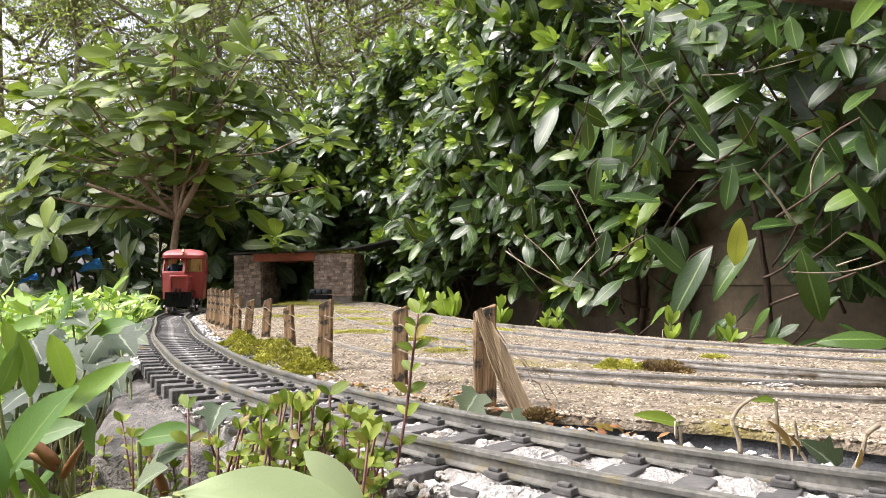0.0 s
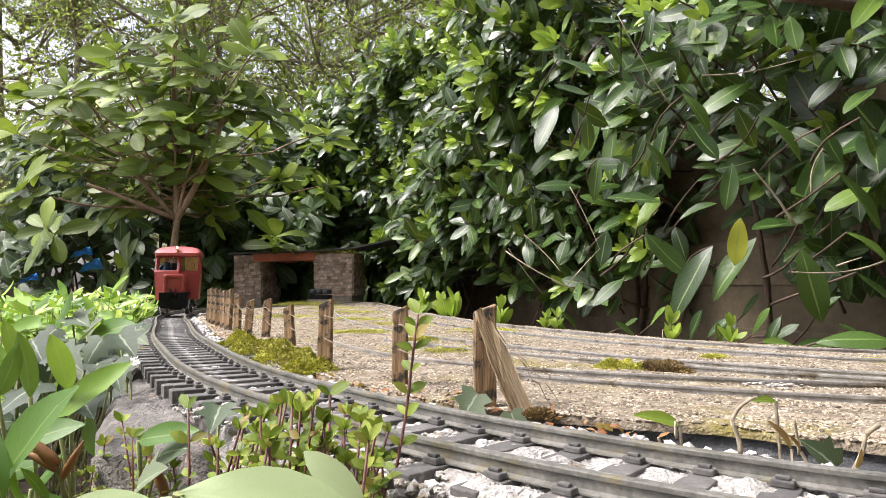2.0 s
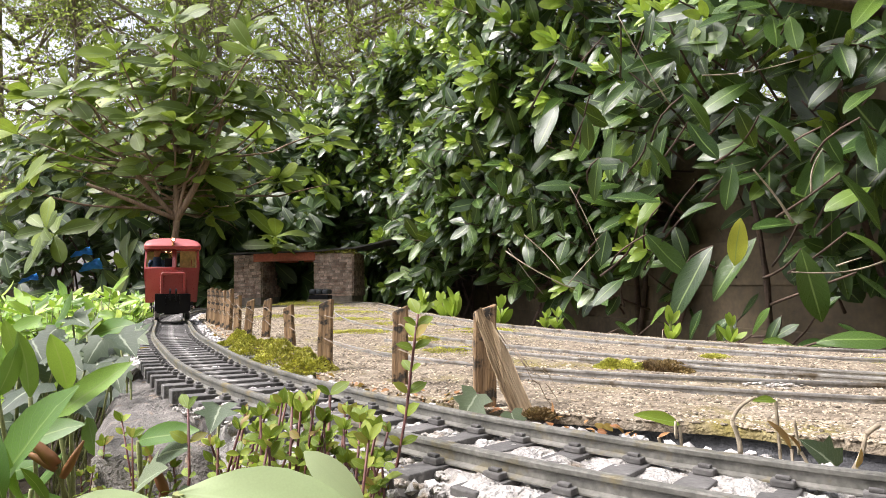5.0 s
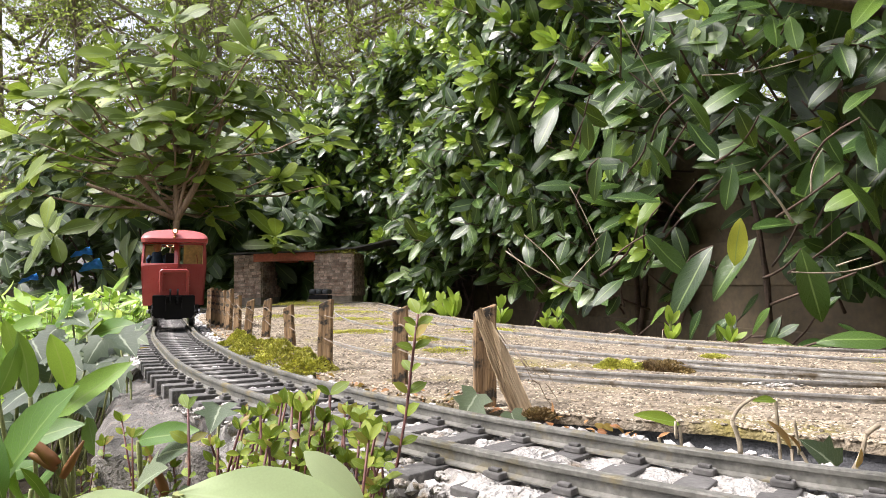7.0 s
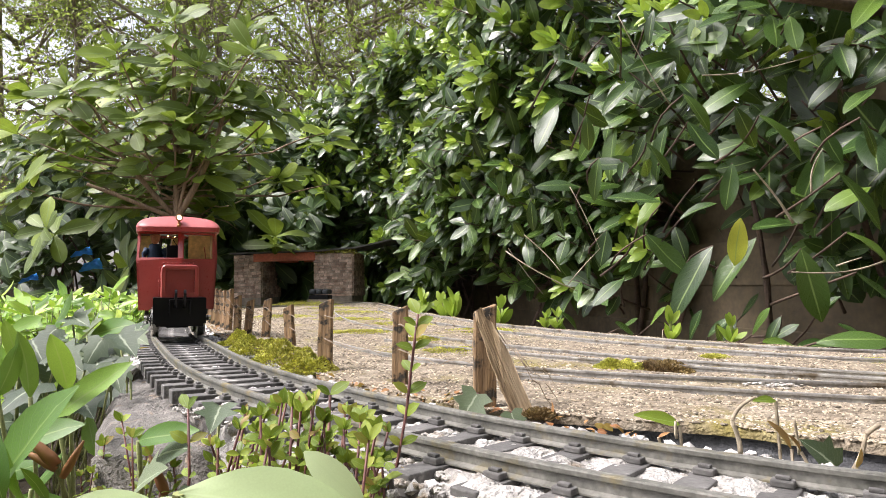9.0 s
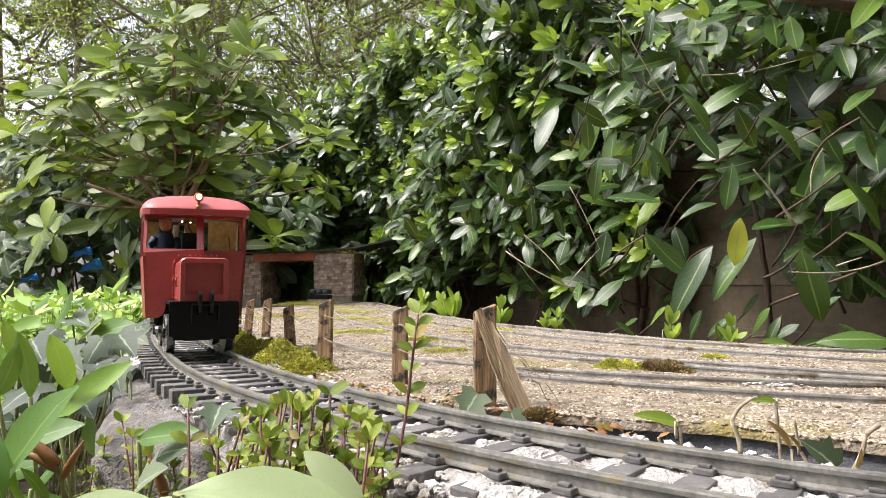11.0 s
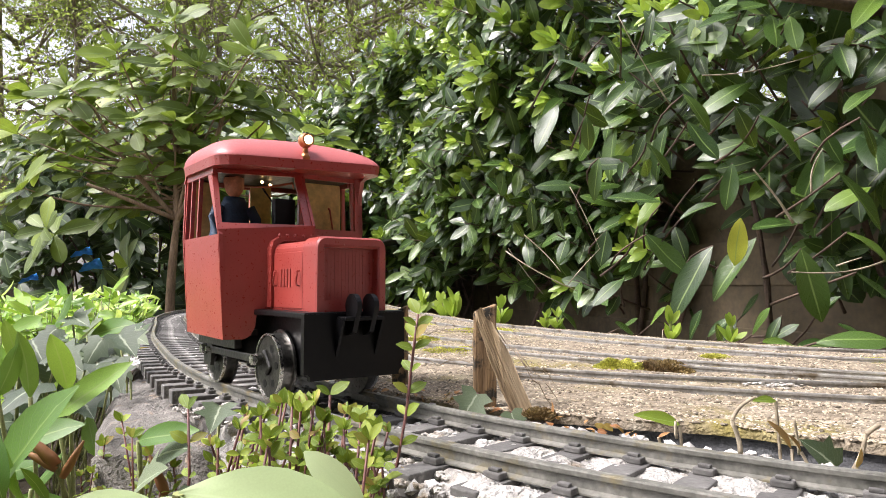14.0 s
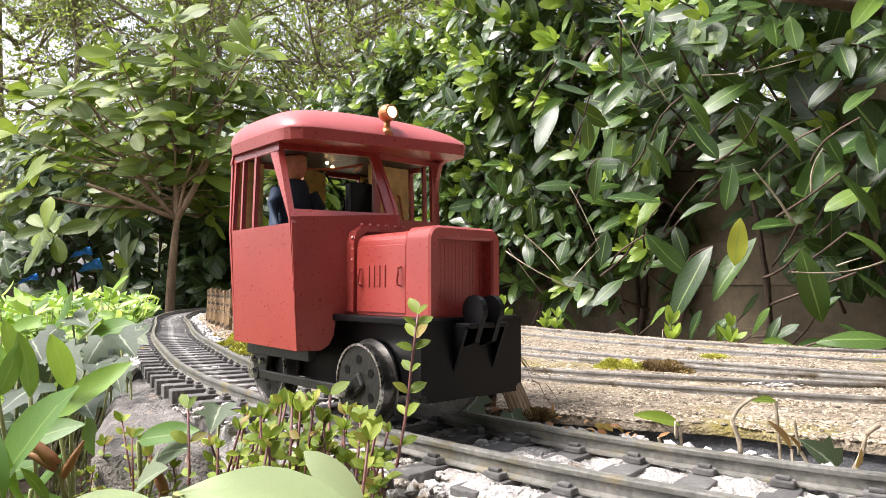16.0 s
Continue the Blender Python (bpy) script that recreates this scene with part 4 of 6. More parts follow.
def laurel_details():
    """Single leaves, bare twigs and the overhanging branch at the near end of the hedge."""
    rng = np.random.default_rng(19)
    for x, y, r in ((0.247, 0.75, 0.036), (0.157, 0.95, 0.03), (0.145, 0.97, 0.026), (0.091, 1.1, 0.05), (0.02, 1.3, 0.06), (0.0, 1.34, 0.05), (-0.045, 1.5, 0.06), (0.3, 0.72, 0.03)):
        tuft = Leaves()
        r *= 0.72
        whorl(tuft, (x, y, -0.004), (0, -0.1, 1), 7, r, 0.45, rng)
        whorl(tuft, (x, y, r * 0.5), (0.1, -0.1, 1), 4, r * 0.8, 0.35, rng)
        t = thing("fresh_shoot", None, "fresh light green shoot at the foot of the hedge", "plant", "fresh shoots")
        single("leaf", "laurel", *tuft.arrays(), M["young"], t)
        part("stem", sweep(bmesh.new(), [(x, y, -0.1), (x, y, 0), (x, y, r * 0.6)], 0.0015, 6), M["greenstem"], t)
    y1 = thing("yellow_laurel_leaf", None, "single yellowed laurel leaf hanging in the hedge", "leaf")
    single("leaf", "laurel", [(0.365, 0.84, 0.137)], [(-0.2, -0.05, -1)], [(0.1, -1, 0.35)], [0.06], M["yellow"], y1, which=2)
    rng = np.random.default_rng(9)
    near_end = (
            (0.418, 0.72, 0.173, 0.468, 0.72, 0.114),
            (0.424, 0.72, 0.11, 0.472, 0.708, 0.081),
            (0.433, 0.72, 0.068, 0.474, 0.72, 0.031),
            (0.367, 0.68, -0.002, 0.427, 0.656, 0.015),
            (0.396, 0.76, 0.095, 0.419, 0.76, 0.013),
            (0.391, 0.84, 0.265, 0.448, 0.828, 0.216),
            (0.445, 0.8, 0.241, 0.466, 0.8, 0.195),
            (0.442, 0.72, 0.232, 0.461, 0.708, 0.194),
            (0.436, 0.84, 0.131, 0.37, 0.816, 0.128),
            (0.384, 0.84, 0.113, 0.322, 0.84, 0.047),
            (0.432, 0.84, 0.39, 0.434, 0.828, 0.341),
            (0.495, 0.84, 0.314, 0.453, 0.84, 0.286),
            (0.511, 0.8, 0.288, 0.464, 0.788, 0.259),
            (0.392, 0.8, 0.019, 0.372, 0.8, -0.014),
            (0.492, 0.86, 0.172, 0.423, 0.836, 0.165),
            (0.476, 0.76, 0.164, 0.422, 0.748, 0.15))
    middle = (
            (0.289, 0.9, 0.164, 0.218, 0.9, 0.176),
            (0.312, 0.88, 0.302, 0.347, 0.868, 0.257),
            (0.317, 0.88, 0.266, 0.344, 0.856, 0.21),
            (0.379, 0.88, 0.286, 0.407, 0.88, 0.234),
            (0.365, 0.86, 0.208, 0.351, 0.848, 0.15),
            (0.338, 0.86, 0.104, 0.279, 0.86, 0.022),
            (0.273, 0.92, 0.123, 0.322, 0.908, 0.065),
            (0.253, 0.96, 0.065, 0.203, 0.936, 0.042),
            (0.281, 0.94, 0.251, 0.319, 0.94, 0.204),
            (0.305, 0.88, 0.14, 0.343, 0.868, 0.167),
            (0.339, 0.84, -0.014, 0.356, 0.84, 0.017),
            (0.376, 0.84, -0.005, 0.374, 0.816, 0.029),
            (0.388, 0.88, 0.409, 0.329, 0.868, 0.392),
            (0.335, 0.9, 0.192, 0.36, 0.9, 0.203))
    inner_end = (
            (0.264, 1, 0.447, 0.215, 1, 0.444),
            (0.239, 1, 0.425, 0.269, 0.988, 0.386),
            (0.173, 1.02, 0.396, 0.228, 0.996, 0.369),
            (0.307, 0.98, 0.456, 0.293, 0.98, 0.407),
            (0.228, 1.05, 0.351, 0.169, 1.038, 0.358),
            (0.215, 1.02, 0.311, 0.22, 1.02, 0.259),
            (0.183, 1.08, 0.342, 0.142, 1.056, 0.266),
            (0.229, 1, 0.242, 0.217, 1, 0.181),
            (0.239, 1, 0.135, 0.226, 0.988, 0.082),
            (0.212, 1.05, 0.206, 0.148, 1.026, 0.218),
            (0.141, 1.1, 0.191, 0.145, 1.1, 0.143),
            (0.194, 1, -0.011, 0.175, 0.988, 0.02),
            (0.243, 0.95, -0.004, 0.263, 0.926, 0.009),
            (0.27, 0.95, 0.137, 0.298, 0.95, 0.184))
    low = (
            (0.2998, 0.84, -0.0122, 0.3041, 0.82, 0.0258),
            (0.3219, 0.84, -0.0081, 0.3358, 0.82, 0.0177),
            (0.3311, 0.82, -0.0134, 0.3145, 0.8, 0.0106),
            (0.3822, 0.8, -0.0078, 0.3951, 0.78, 0.013),
            (0.3983, 0.78, -0.014, 0.3538, 0.76, -0.0035),
            (0.4288, 0.76, -0.0122, 0.384, 0.74, -0.0032),
            (0.2542, 0.92, -0.0094, 0.2228, 0.9, 0.0053),
            (0.1817, 1, -0.0149, 0.162, 0.98, 0.0147),
            (0.2769, 0.92, 0.002, 0.2894, 0.9, 0.029),
            (0.4316, 0.8, 0.0185, 0.4432, 0.78, 0.0451),
            (0.372, 0.86, 0.0159, 0.3875, 0.84, 0.0444),
            (0.454, 0.74, -0.0032, 0.4239, 0.72, 0.022))
    big, stalks = Leaves(), []
    for x, y, z, tx, ty, tz in near_end + middle + inner_end + low:
        base, way = Vector((x, y, z)), Vector((tx - x, ty - y, tz - z))
        big.add(base, way, (rng.uniform(-0.5, 0.1), -0.6, rng.uniform(0.5, 1.1)), way.length)
        root = base - way.normalized() * 0.02 + Vector((rng.uniform(-0.02, 0.02), 0.12, -0.05))
        stalks.append(bent(root, base, 0.1, 4, random.Random(int(x * 900))))
    t = thing("laurel_branch", None, "large glossy laurel leaves at the near end of the hedge", "branch")
    single("leaf", "laurel", *big.arrays(), M["laurel"], t)
    for path in stalks:
        part("stem", sweep(bmesh.new(), path, 0.0019, 6, 0.6), M["bark"], t, smooth=True)
    bm = bmesh.new()
    sweep(bm, bent((0.66, 0.88, 0.38), (0.415, 0.82, 0.408), 0.06, 6), 0.009, 8, 0.8)
    ob = new("overhanging_branch", data_from(bm, M["bark"], True, "overhanging_branch"))
    tagged(ob, "thick dark bare branch over the hedge's near end", "branch")
    for k, (a, b, r) in enumerate((
            ((0.409, 0.8, 0.127), (0.355, 0.78, 0.187), 0.0027),
            ((0.432, 0.8, 0.16), (0.435, 0.78, 0.211), 0.0022),
            ((0.468, 0.72, 0.082), (0.355, 0.7, 0.068), 0.002),
            ((0.412, 0.72, 0.075), (0.427, 0.7, 0.083), 0.0016),
            ((0.087, 0.95, 0.102), (0.182, 0.93, 0.047), 0.0016),
            ((0.173, 0.95, 0.057), (0.213, 0.93, 0.105), 0.0013),
            ((0.118, 1.0, 0.129), (0.168, 0.98, 0.074), 0.0015),
            ((0.159, 1.1, 0.042), (0.103, 1.08, 0.113), 0.0012),
            ((0.326, 0.85, 0.318), (0.54, 0.83, 0.367), 0.0016),
            ((0.317, 0.95, 0.309), (0.242, 0.93, 0.426), 0.0016),
            ((0.182, 0.98, 0.196), (0.219, 0.96, 0.106), 0.0012))):
        bm = sweep(bmesh.new(), bent(a, b, 0.1, 8, random.Random(k)), r * 0.65, 6, 0.5)
        ob = new("bare_twig", data_from(bm, M["twig"], True, "bare_twig"))
        tagged(ob, "pale bare dead twig in the hedge", "twig", "bare twigs")


def rhododendron():
    rng = np.random.default_rng(12)
    leaves, bm = Leaves(), bmesh.new()
    limbs = []
    foot, fork = Vector((-0.872, 2.2, -0.12)), Vector((-0.835, 2.15, 0.264))
    leader = Vector((-0.859, 2.15, 0.844))
    boughs = []
    for end, r in (((-0.683, 2.12, 0.597), 0.011), ((-1.043, 2.0, 0.353), 0.008), ((-1.103, 2.15, 0.614), 0.009), ((-0.758, 2.1, 0.497), 0.006)):
        boughs.append((bent(fork, end, 0.07, 6, random.Random(int(r * 1e4))), r))
    sweep(bm, bent(foot, fork, 0.03, 6, random.Random(1)) + [fork.lerp(leader, k / 5) for k in range(1, 6)], 0.017, 9, 0.3)
    heads = [(-0.824, 2.07, 0.869), (-1.001, 2.07, 0.777), (-0.64, 2.2, 0.889), (-0.563, 2.02, 0.754), (-0.856, 2.15, 0.777), (-0.975, 2.18, 0.733), (-0.74, 2.05, 0.719), (-1.114, 2.01, 0.644), (-1.249, 2.07, 0.636), (-1.126, 2.16, 0.656), (-0.883, 2.14, 0.664), (-0.933, 2.04, 0.56), (-0.68, 2.11, 0.642), (-0.628, 2.17, 0.651), (-0.77, 2.11, 0.6), (-1.354, 2.16, 0.542), (-1.343, 2.24, 0.486), (-1.128, 2.17, 0.544), (-0.922, 2.1, 0.477), (-0.808, 2.05, 0.563), (-0.897, 2.09, 0.406), (-0.757, 2.13, 0.442), (-1.079, 1.85, 0.213), (-1.176, 2.22, 0.413), (-0.994, 2.19, 0.345), (-0.705, 2.08, 0.484), (-1.254, 2.23, 0.558), (-0.669, 2.12, 0.737), (-0.998, 2.17, 0.119), (-1.259, 2.03, 0.349)]
    heads = [Vector(h) for h in heads]
    for _ in range(60):
        h = heads[int(rng.integers(0, len(heads)))]
        if h.z < 0.42:
            continue
        heads.append(h + Vector((rng.uniform(-0.16, 0.16), rng.uniform(0.15, 0.5), rng.uniform(-0.2, 0.06))))
    for h in heads:
        axis = (h - fork).normalized() * 0.7 + Vector((rng.uniform(-0.35, 0.35), -0.35, 0.7))
        start = fork.lerp(leader, min(max((h.z - 0.27) * rng.uniform(0.3, 0.75) / 0.6, 0), 0.85))
        mid = start.lerp(h, 0.6) + Vector((0, 0, -0.03))
        if h.z > 0.3:
            limbs.append(bent(start, mid, 0.05, 4) + bent(mid, h, 0.05, 4)[1:])
        whorl(leaves, h, axis, int(rng.integers(6, 9)), rng.uniform(0.1, 0.135), 1.15, rng)
        if rng.uniform() < 0.8:
            whorl(leaves, h - axis.normalized() * 0.03, axis, int(rng.integers(4, 7)), rng.uniform(0.1, 0.13), 1.5, rng)
        if h.z > 0.6:
            whorl(leaves, h + axis.normalized() * 0.01, axis, 4, 0.06, 0.5, rng)
    bush = shrub("rhododendron", "tall rhododendron with olive-green leaf whorls and brown trunk", leaves, "rhodo", "rhodo", None, "bark", 300)
    part("trunk", bm, M["trunk"], bush, smooth=True)
    for path, r in boughs:
        part("bough", sweep(bmesh.new(), path, r, 7, 0.6), M["trunk"], bush, smooth=True)
    for path in limbs:
        part("branch", sweep(bmesh.new(), path, 0.0045, 6, 0.45), M["trunk"], bush, smooth=True)


def dark_shrubs():
    rng = np.random.default_rng(15)
    for k, (x0, x1, y, tall) in enumerate(((-1.9, -1.1, 2.9, 0.75), (-1.3, -0.45, 3.15, 0.8), (-0.75, -0.25, 3.35, 0.6), (-1.1, -0.55, 2.95, 0.42))):
        leaves, bm = Leaves(), bmesh.new()
        for _ in range(190):
            x, z = rng.uniform(x0, x1), rng.uniform(0, 1) ** 0.8 * tall
            base = Vector((x, y + rng.uniform(-0.1, 0.3), z - 0.05))
            axis = Vector((rng.uniform(-0.6, 0.6), rng.uniform(-1, -0.2), rng.uniform(-0.2, 0.9)))
            spray(leaves, None, base, axis, 7, 0.09, rng.uniform(0.08, 0.13), rng)
            if rng.uniform() < 0.3:
                sweep(bm, bent((x + rng.uniform(-0.2, 0.2), y + 0.2, -0.1), base, 0.08, 4), 0.006, 5, 0.5)
        # The dark leaf tone carries the shade behind the rhododendron.
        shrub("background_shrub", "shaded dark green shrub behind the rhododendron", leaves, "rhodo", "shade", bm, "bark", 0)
    sheet = thing("blue_sheet", None, "crumpled bright blue plastic sheet glimpsed behind the leaves", "plastic sheet")
    for x, z, w, h in ((-1.31, 0.185, 0.04, 0.024), (-1.275, 0.135, 0.045, 0.035), (-1.5, 0.085, 0.03, 0.02)):
        bm = bmesh.new()
        bmesh.ops.create_grid(bm, x_segments=8, y_segments=8, size=0.5)
        for v in bm.verts:
            p, q = v.co.x, v.co.y
            v.co = Vector((x * 1.05 + p * w * (1 - 0.7 * q), 2.62 + 0.06 * p + 0.02 * lumps(p, q, 4), z + q * h + 0.02 * p + 0.008 * lumps(p, q, 3, x)))
        part("scrap", bm, M["sheet"], sheet, smooth=True)


def far_trees():
    rng = np.random.default_rng(41)
    spots = [(-1.7, 4.6, 0.03, 2.6), (-2.6, 4.8, 0.03, 2.8), (-0.6, 4.7, 0.03, 2.7), (0.4, 4.6, 0.03, 2.8), (-3.26, 5.2, 0.075, 3.2), (-2.2, 6.3, 0.05, 3.4), (-1.1, 5.6, 0.05, 3.0), (-0.1, 6.2, 0.06, 3.6), (1.2, 5.0, 0.06, 3.4), (2.6, 4.2, 0.07, 3.2), (-4.6, 4.0, 0.06, 3.0), (0.6, 7.5, 0.08, 4.2), (-2.9, 7.6, 0.08, 4.2)]
    for k, (x, y, r, tall) in enumerate(spots):
        tree = thing("garden_tree", None, "spring garden tree with grey trunk and sparse yellow-green leaves", "tree", "trees behind the hedge")
        bm = bmesh.new()
        sweep(bm, bent((x, y, -0.15), (x + rng.uniform(-0.2, 0.2), y, tall), 0.03, 8), r, 9, 0.3)
        leaves = Leaves()
        for _ in range(60):
            z = rng.uniform(0.25, tall)
            a = rng.uniform(0, 6.28)
            reach = rng.uniform(0.5, 1.5) * (1.1 - 0.5 * z / tall)
            p0 = Vector((x, y, z))
            p1 = p0 + Vector((math.cos(a) * reach, math.sin(a) * reach * 0.8, rng.uniform(-0.1, 0.7)))
            path = bent(p0, p1, 0.1, 6)
            sweep(bm, path, 0.016, 5, 0.25)
            for _ in range(9):
                q = path[int(rng.integers(2, 7))]
                e = q + Vector(rng.normal(0, 0.2, 3))
                sweep(bm, [q, q.lerp(e, 0.5) + Vector(rng.normal(0, 0.02, 3)), e], 0.004, 3, 0.4)
                for _ in range(18):
                    c = q.lerp(e, rng.uniform(0.2, 1.1)) + Vector(rng.normal(0, 0.045, 3))
                    leaves.add(c, rng.normal(size=3), rng.normal(size=3) + [0, 0, 0.8], rng.uniform(0.024, 0.05))
        part("trunk", bm, M["bark_far"], tree, smooth=True)
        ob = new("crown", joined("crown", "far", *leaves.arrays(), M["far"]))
        ob.parent = tree
        tagged(ob, kind="stuff")


def ground_cover():
    rng = np.random.default_rng(51)
    # bright carpet on the outer side of the bend
    for k, (x0, x1, y0, y1, z0, z1, n, size, mat) in enumerate(((-1.0, -0.5, 1.02, 1.5, -0.03, 0.035, 200, 0.032, "cover"), (-0.75, -0.44, 0.72, 1.0, -0.045, 0.022, 130, 0.03, "cover"), (-0.5, -0.33, 0.52, 0.72, -0.05, 0.002, 60, 0.03, "cover"))):
        leaves, bm = Leaves(), bmesh.new()
        for _ in range(n):
            x, y = rng.uniform(x0, x1), rng.uniform(y0, y1)
            lim = np.interp(y, [0.5, 0.7, 0.9, 1.2, 1.5], [-0.32, -0.4, -0.43, -0.55, -0.62])
            if x > lim:
                x = lim - rng.uniform(0, 0.1)
            z = rng.uniform(z0, z1)
            base = Vector((x, y, z - 0.02))
            axis = Vector((rng.uniform(-0.5, 0.5), rng.uniform(-0.6, 0.2), 1))
            spray(leaves, None, base, axis, int(rng.integers(5, 8)), 0.035, size * rng.uniform(0.8, 1.25), rng)
            sweep(bm, bent((x, y, -0.11), base + axis.normalized() * 0.035, 0.06, 4), 0.0012, 5, 0.6)
        shrub("ground_cover", "low bright green leafy ground cover beside the track", leaves, "cover", mat, bm, "greenstem", 90, category="plant")
    # ivy between the carpet and the stone
    leaves, bm = Leaves(), bmesh.new()
    for _ in range(100):
        y = rng.uniform(0.42, 0.95)
        x = np.interp(y, [0.42, 0.6, 0.75, 0.95], [-0.2, -0.285, -0.335, -0.4]) - rng.uniform(0, 0.07)
        z = rng.uniform(-0.035, 0.006)
        leaves.add((x, y, z), (rng.uniform(-0.6, 1), rng.uniform(-1, -0.1), rng.uniform(-0.8, 0.1)), (rng.uniform(-0.3, 0.3), -0.6, 1), rng.uniform(0.02, 0.038))
        sweep(bm, bent((x - 0.03, y + 0.02, -0.1), (x, y, z), 0.1, 3), 0.0008, 4)
    broad = (
            (-0.2364, 0.48, 0.0175, -0.2444, 0.46, -0.0052),
            (-0.2352, 0.5, 0.0193, -0.2088, 0.48, 0.0009),
            (-0.2077, 0.46, -0.0026, -0.2193, 0.44, 0.0053),
            (-0.2792, 0.5, 0.0234, -0.2878, 0.48, 0.0108),
            (-0.2831, 0.55, 0.015, -0.2589, 0.53, 0.0338),
            (-0.2095, 0.44, 0.0053, -0.1941, 0.42, -0.0133),
            (-0.0992, 0.31, 0.0004, -0.0983, 0.29, -0.0105),
            (-0.2502, 0.45, 0.0108, -0.2214, 0.43, 0.0011),
            (-0.1231, 0.3, -0.0201, -0.1034, 0.28, -0.006),
            (-0.2739, 0.46, 0.0182, -0.2511, 0.44, 0.0017),
            (-0.2734, 0.6, 0.0124, -0.2452, 0.58, 0.009),
            (-0.3227, 0.6, 0.0272, -0.2929, 0.58, 0.0186),
            (-0.1186, 0.27, -0.025, -0.0995, 0.25, -0.0068))
    for x, y, z, tx, ty, tz in broad:
        way = Vector((tx - x, ty - y, tz - z))
        leaves.add((x, y, z), way, (rng.uniform(-0.2, 0.3), -0.7, 0.8), way.length * 0.78)
        sweep(bm, bent((x - 0.01, y + 0.02, -0.1), (x, y, z), 0.1, 3), 0.0008, 4)
    shrub("ivy", "grey-green veined ivy leaves trailing over the stone", leaves, "ivy", "ivy", bm, "greenstem", 90, category="plant")
    # ivy leaves at the fence post and by the yard edge
    for x, y, z, way, s in ((0.016, 0.322, 0.004, (-0.5, -0.5, -0.7), 0.018), (0.03, 0.308, -0.002, (0.3, -0.5, -0.8), 0.012), (0.1343, 0.238, -0.0083, (-0.7, -0.2, 0.6), 0.0165), (-0.088, 0.25, -0.018, (0.3, -0.4, -0.9), 0.02)):
        t = thing("ivy_sprig", None, "single veined ivy leaf beside the track", "leaf", "ivy sprigs")
        single("leaf", "ivy", [(x, y, z)], [way], [(0, -0.9, 0.6)], [s], M["ivy"], t)
        part("stalk", sweep(bmesh.new(), bent((x + 0.004, y + 0.01, -0.03), (x, y, z), 0.1, 4), 0.0005, 5), M["stem"], t)


def near_leaves():
    """Large soft leaves close to the lens, at the left and below."""
    rng = np.random.default_rng(61)
    leaves, bm = Leaves(), bmesh.new()
    tall = (
            (-0.214, 0.36, -0.004, -0.218, 0.36, 0.029),
            (-0.194, 0.36, -0.001, -0.196, 0.348, 0.03),
            (-0.191, 0.3, -0.039, -0.166, 0.276, 0.011),
            (-0.231, 0.36, -0.004, -0.219, 0.36, 0.023),
            (-0.209, 0.33, -0.026, -0.176, 0.318, -0.006),
            (-0.2, 0.36, -0.014, -0.166, 0.36, 0.014),
            (-0.176, 0.28, -0.032, -0.185, 0.28, -0.005),
            (-0.179, 0.3, -0.039, -0.182, 0.288, -0.016),
            (-0.342, 0.6, 0.012, -0.318, 0.6, 0.047),
            (-0.314, 0.5, 0.019, -0.287, 0.488, 0.032),
            (-0.275, 0.45, 0.004, -0.286, 0.45, 0.03),
            (-0.282, 0.55, 0.011, -0.248, 0.526, 0.03),
            (-0.2, 0.34, -0.045, -0.183, 0.34, -0.029),
            (-0.131, 0.3, -0.013, -0.104, 0.288, -0.005),
            (-0.169, 0.3, -0.039, -0.179, 0.3, -0.024))
    for x, y, z, tx, ty, tz in tall:
        base, way = Vector((x, y, z)), Vector((tx - x, ty - y, tz - z))
        leaves.add(base, way, (rng.uniform(-0.5, 0.4), -0.8, rng.uniform(0.3, 0.8)), way.length * 1.05)
        sweep(bm, bent((x * 1.02, y + 0.02, -0.13), base, 0.05, 4), 0.0012, 5)
    for _ in range(30):
        x, y, z = rng.uniform(-0.28, -0.12), rng.uniform(0.34, 0.46), rng.uniform(-0.11, -0.055)
        leaves.add((x, y, z), (rng.uniform(-1, 1), rng.uniform(-0.5, 0.2), rng.uniform(-0.1, 1)), (rng.uniform(-0.4, 0.4), -0.8, 0.6), rng.uniform(0.02, 0.04))
    shrub("leafy_plant", "broad bright green leaves of a low garden plant", leaves, "cover", "broad", bm, "greenstem", 60, category="plant")
    pale = thing("pale_leaf_plant", None, "pale green broad leaves beside the track", "plant")
    single("leaf", "pale", [(-0.0491, 0.13, 0.015), (-0.0793, 0.14, 0.0076), (-0.0659, 0.15, 0.0043)], [(0.0364, 0, -0.0041), (0.0236, 0, 0.0015), (0.0099, 0, 0.0041)], [(0.1, -0.7, 0.8), (-0.1, -0.75, 0.75), (0, -0.6, 0.8)], [0.03663, 0.02365, 0.01072], M["pale"], pale)
    single("leaf", "laurel", [(-0.0154, 0.14, 0.0093)], [(-0.0123, 0, 0.0112)], [(0.35, -0.9, 0.25)], [0.01664], M["pale"], pale)
    bm = sweep(bmesh.new(), bent((-0.07, 0.15, -0.14), (-0.0491, 0.13, 0.015), 0.05, 5), 0.0012, 6)
    part("stalk", bm, M["greenstem"], pale)


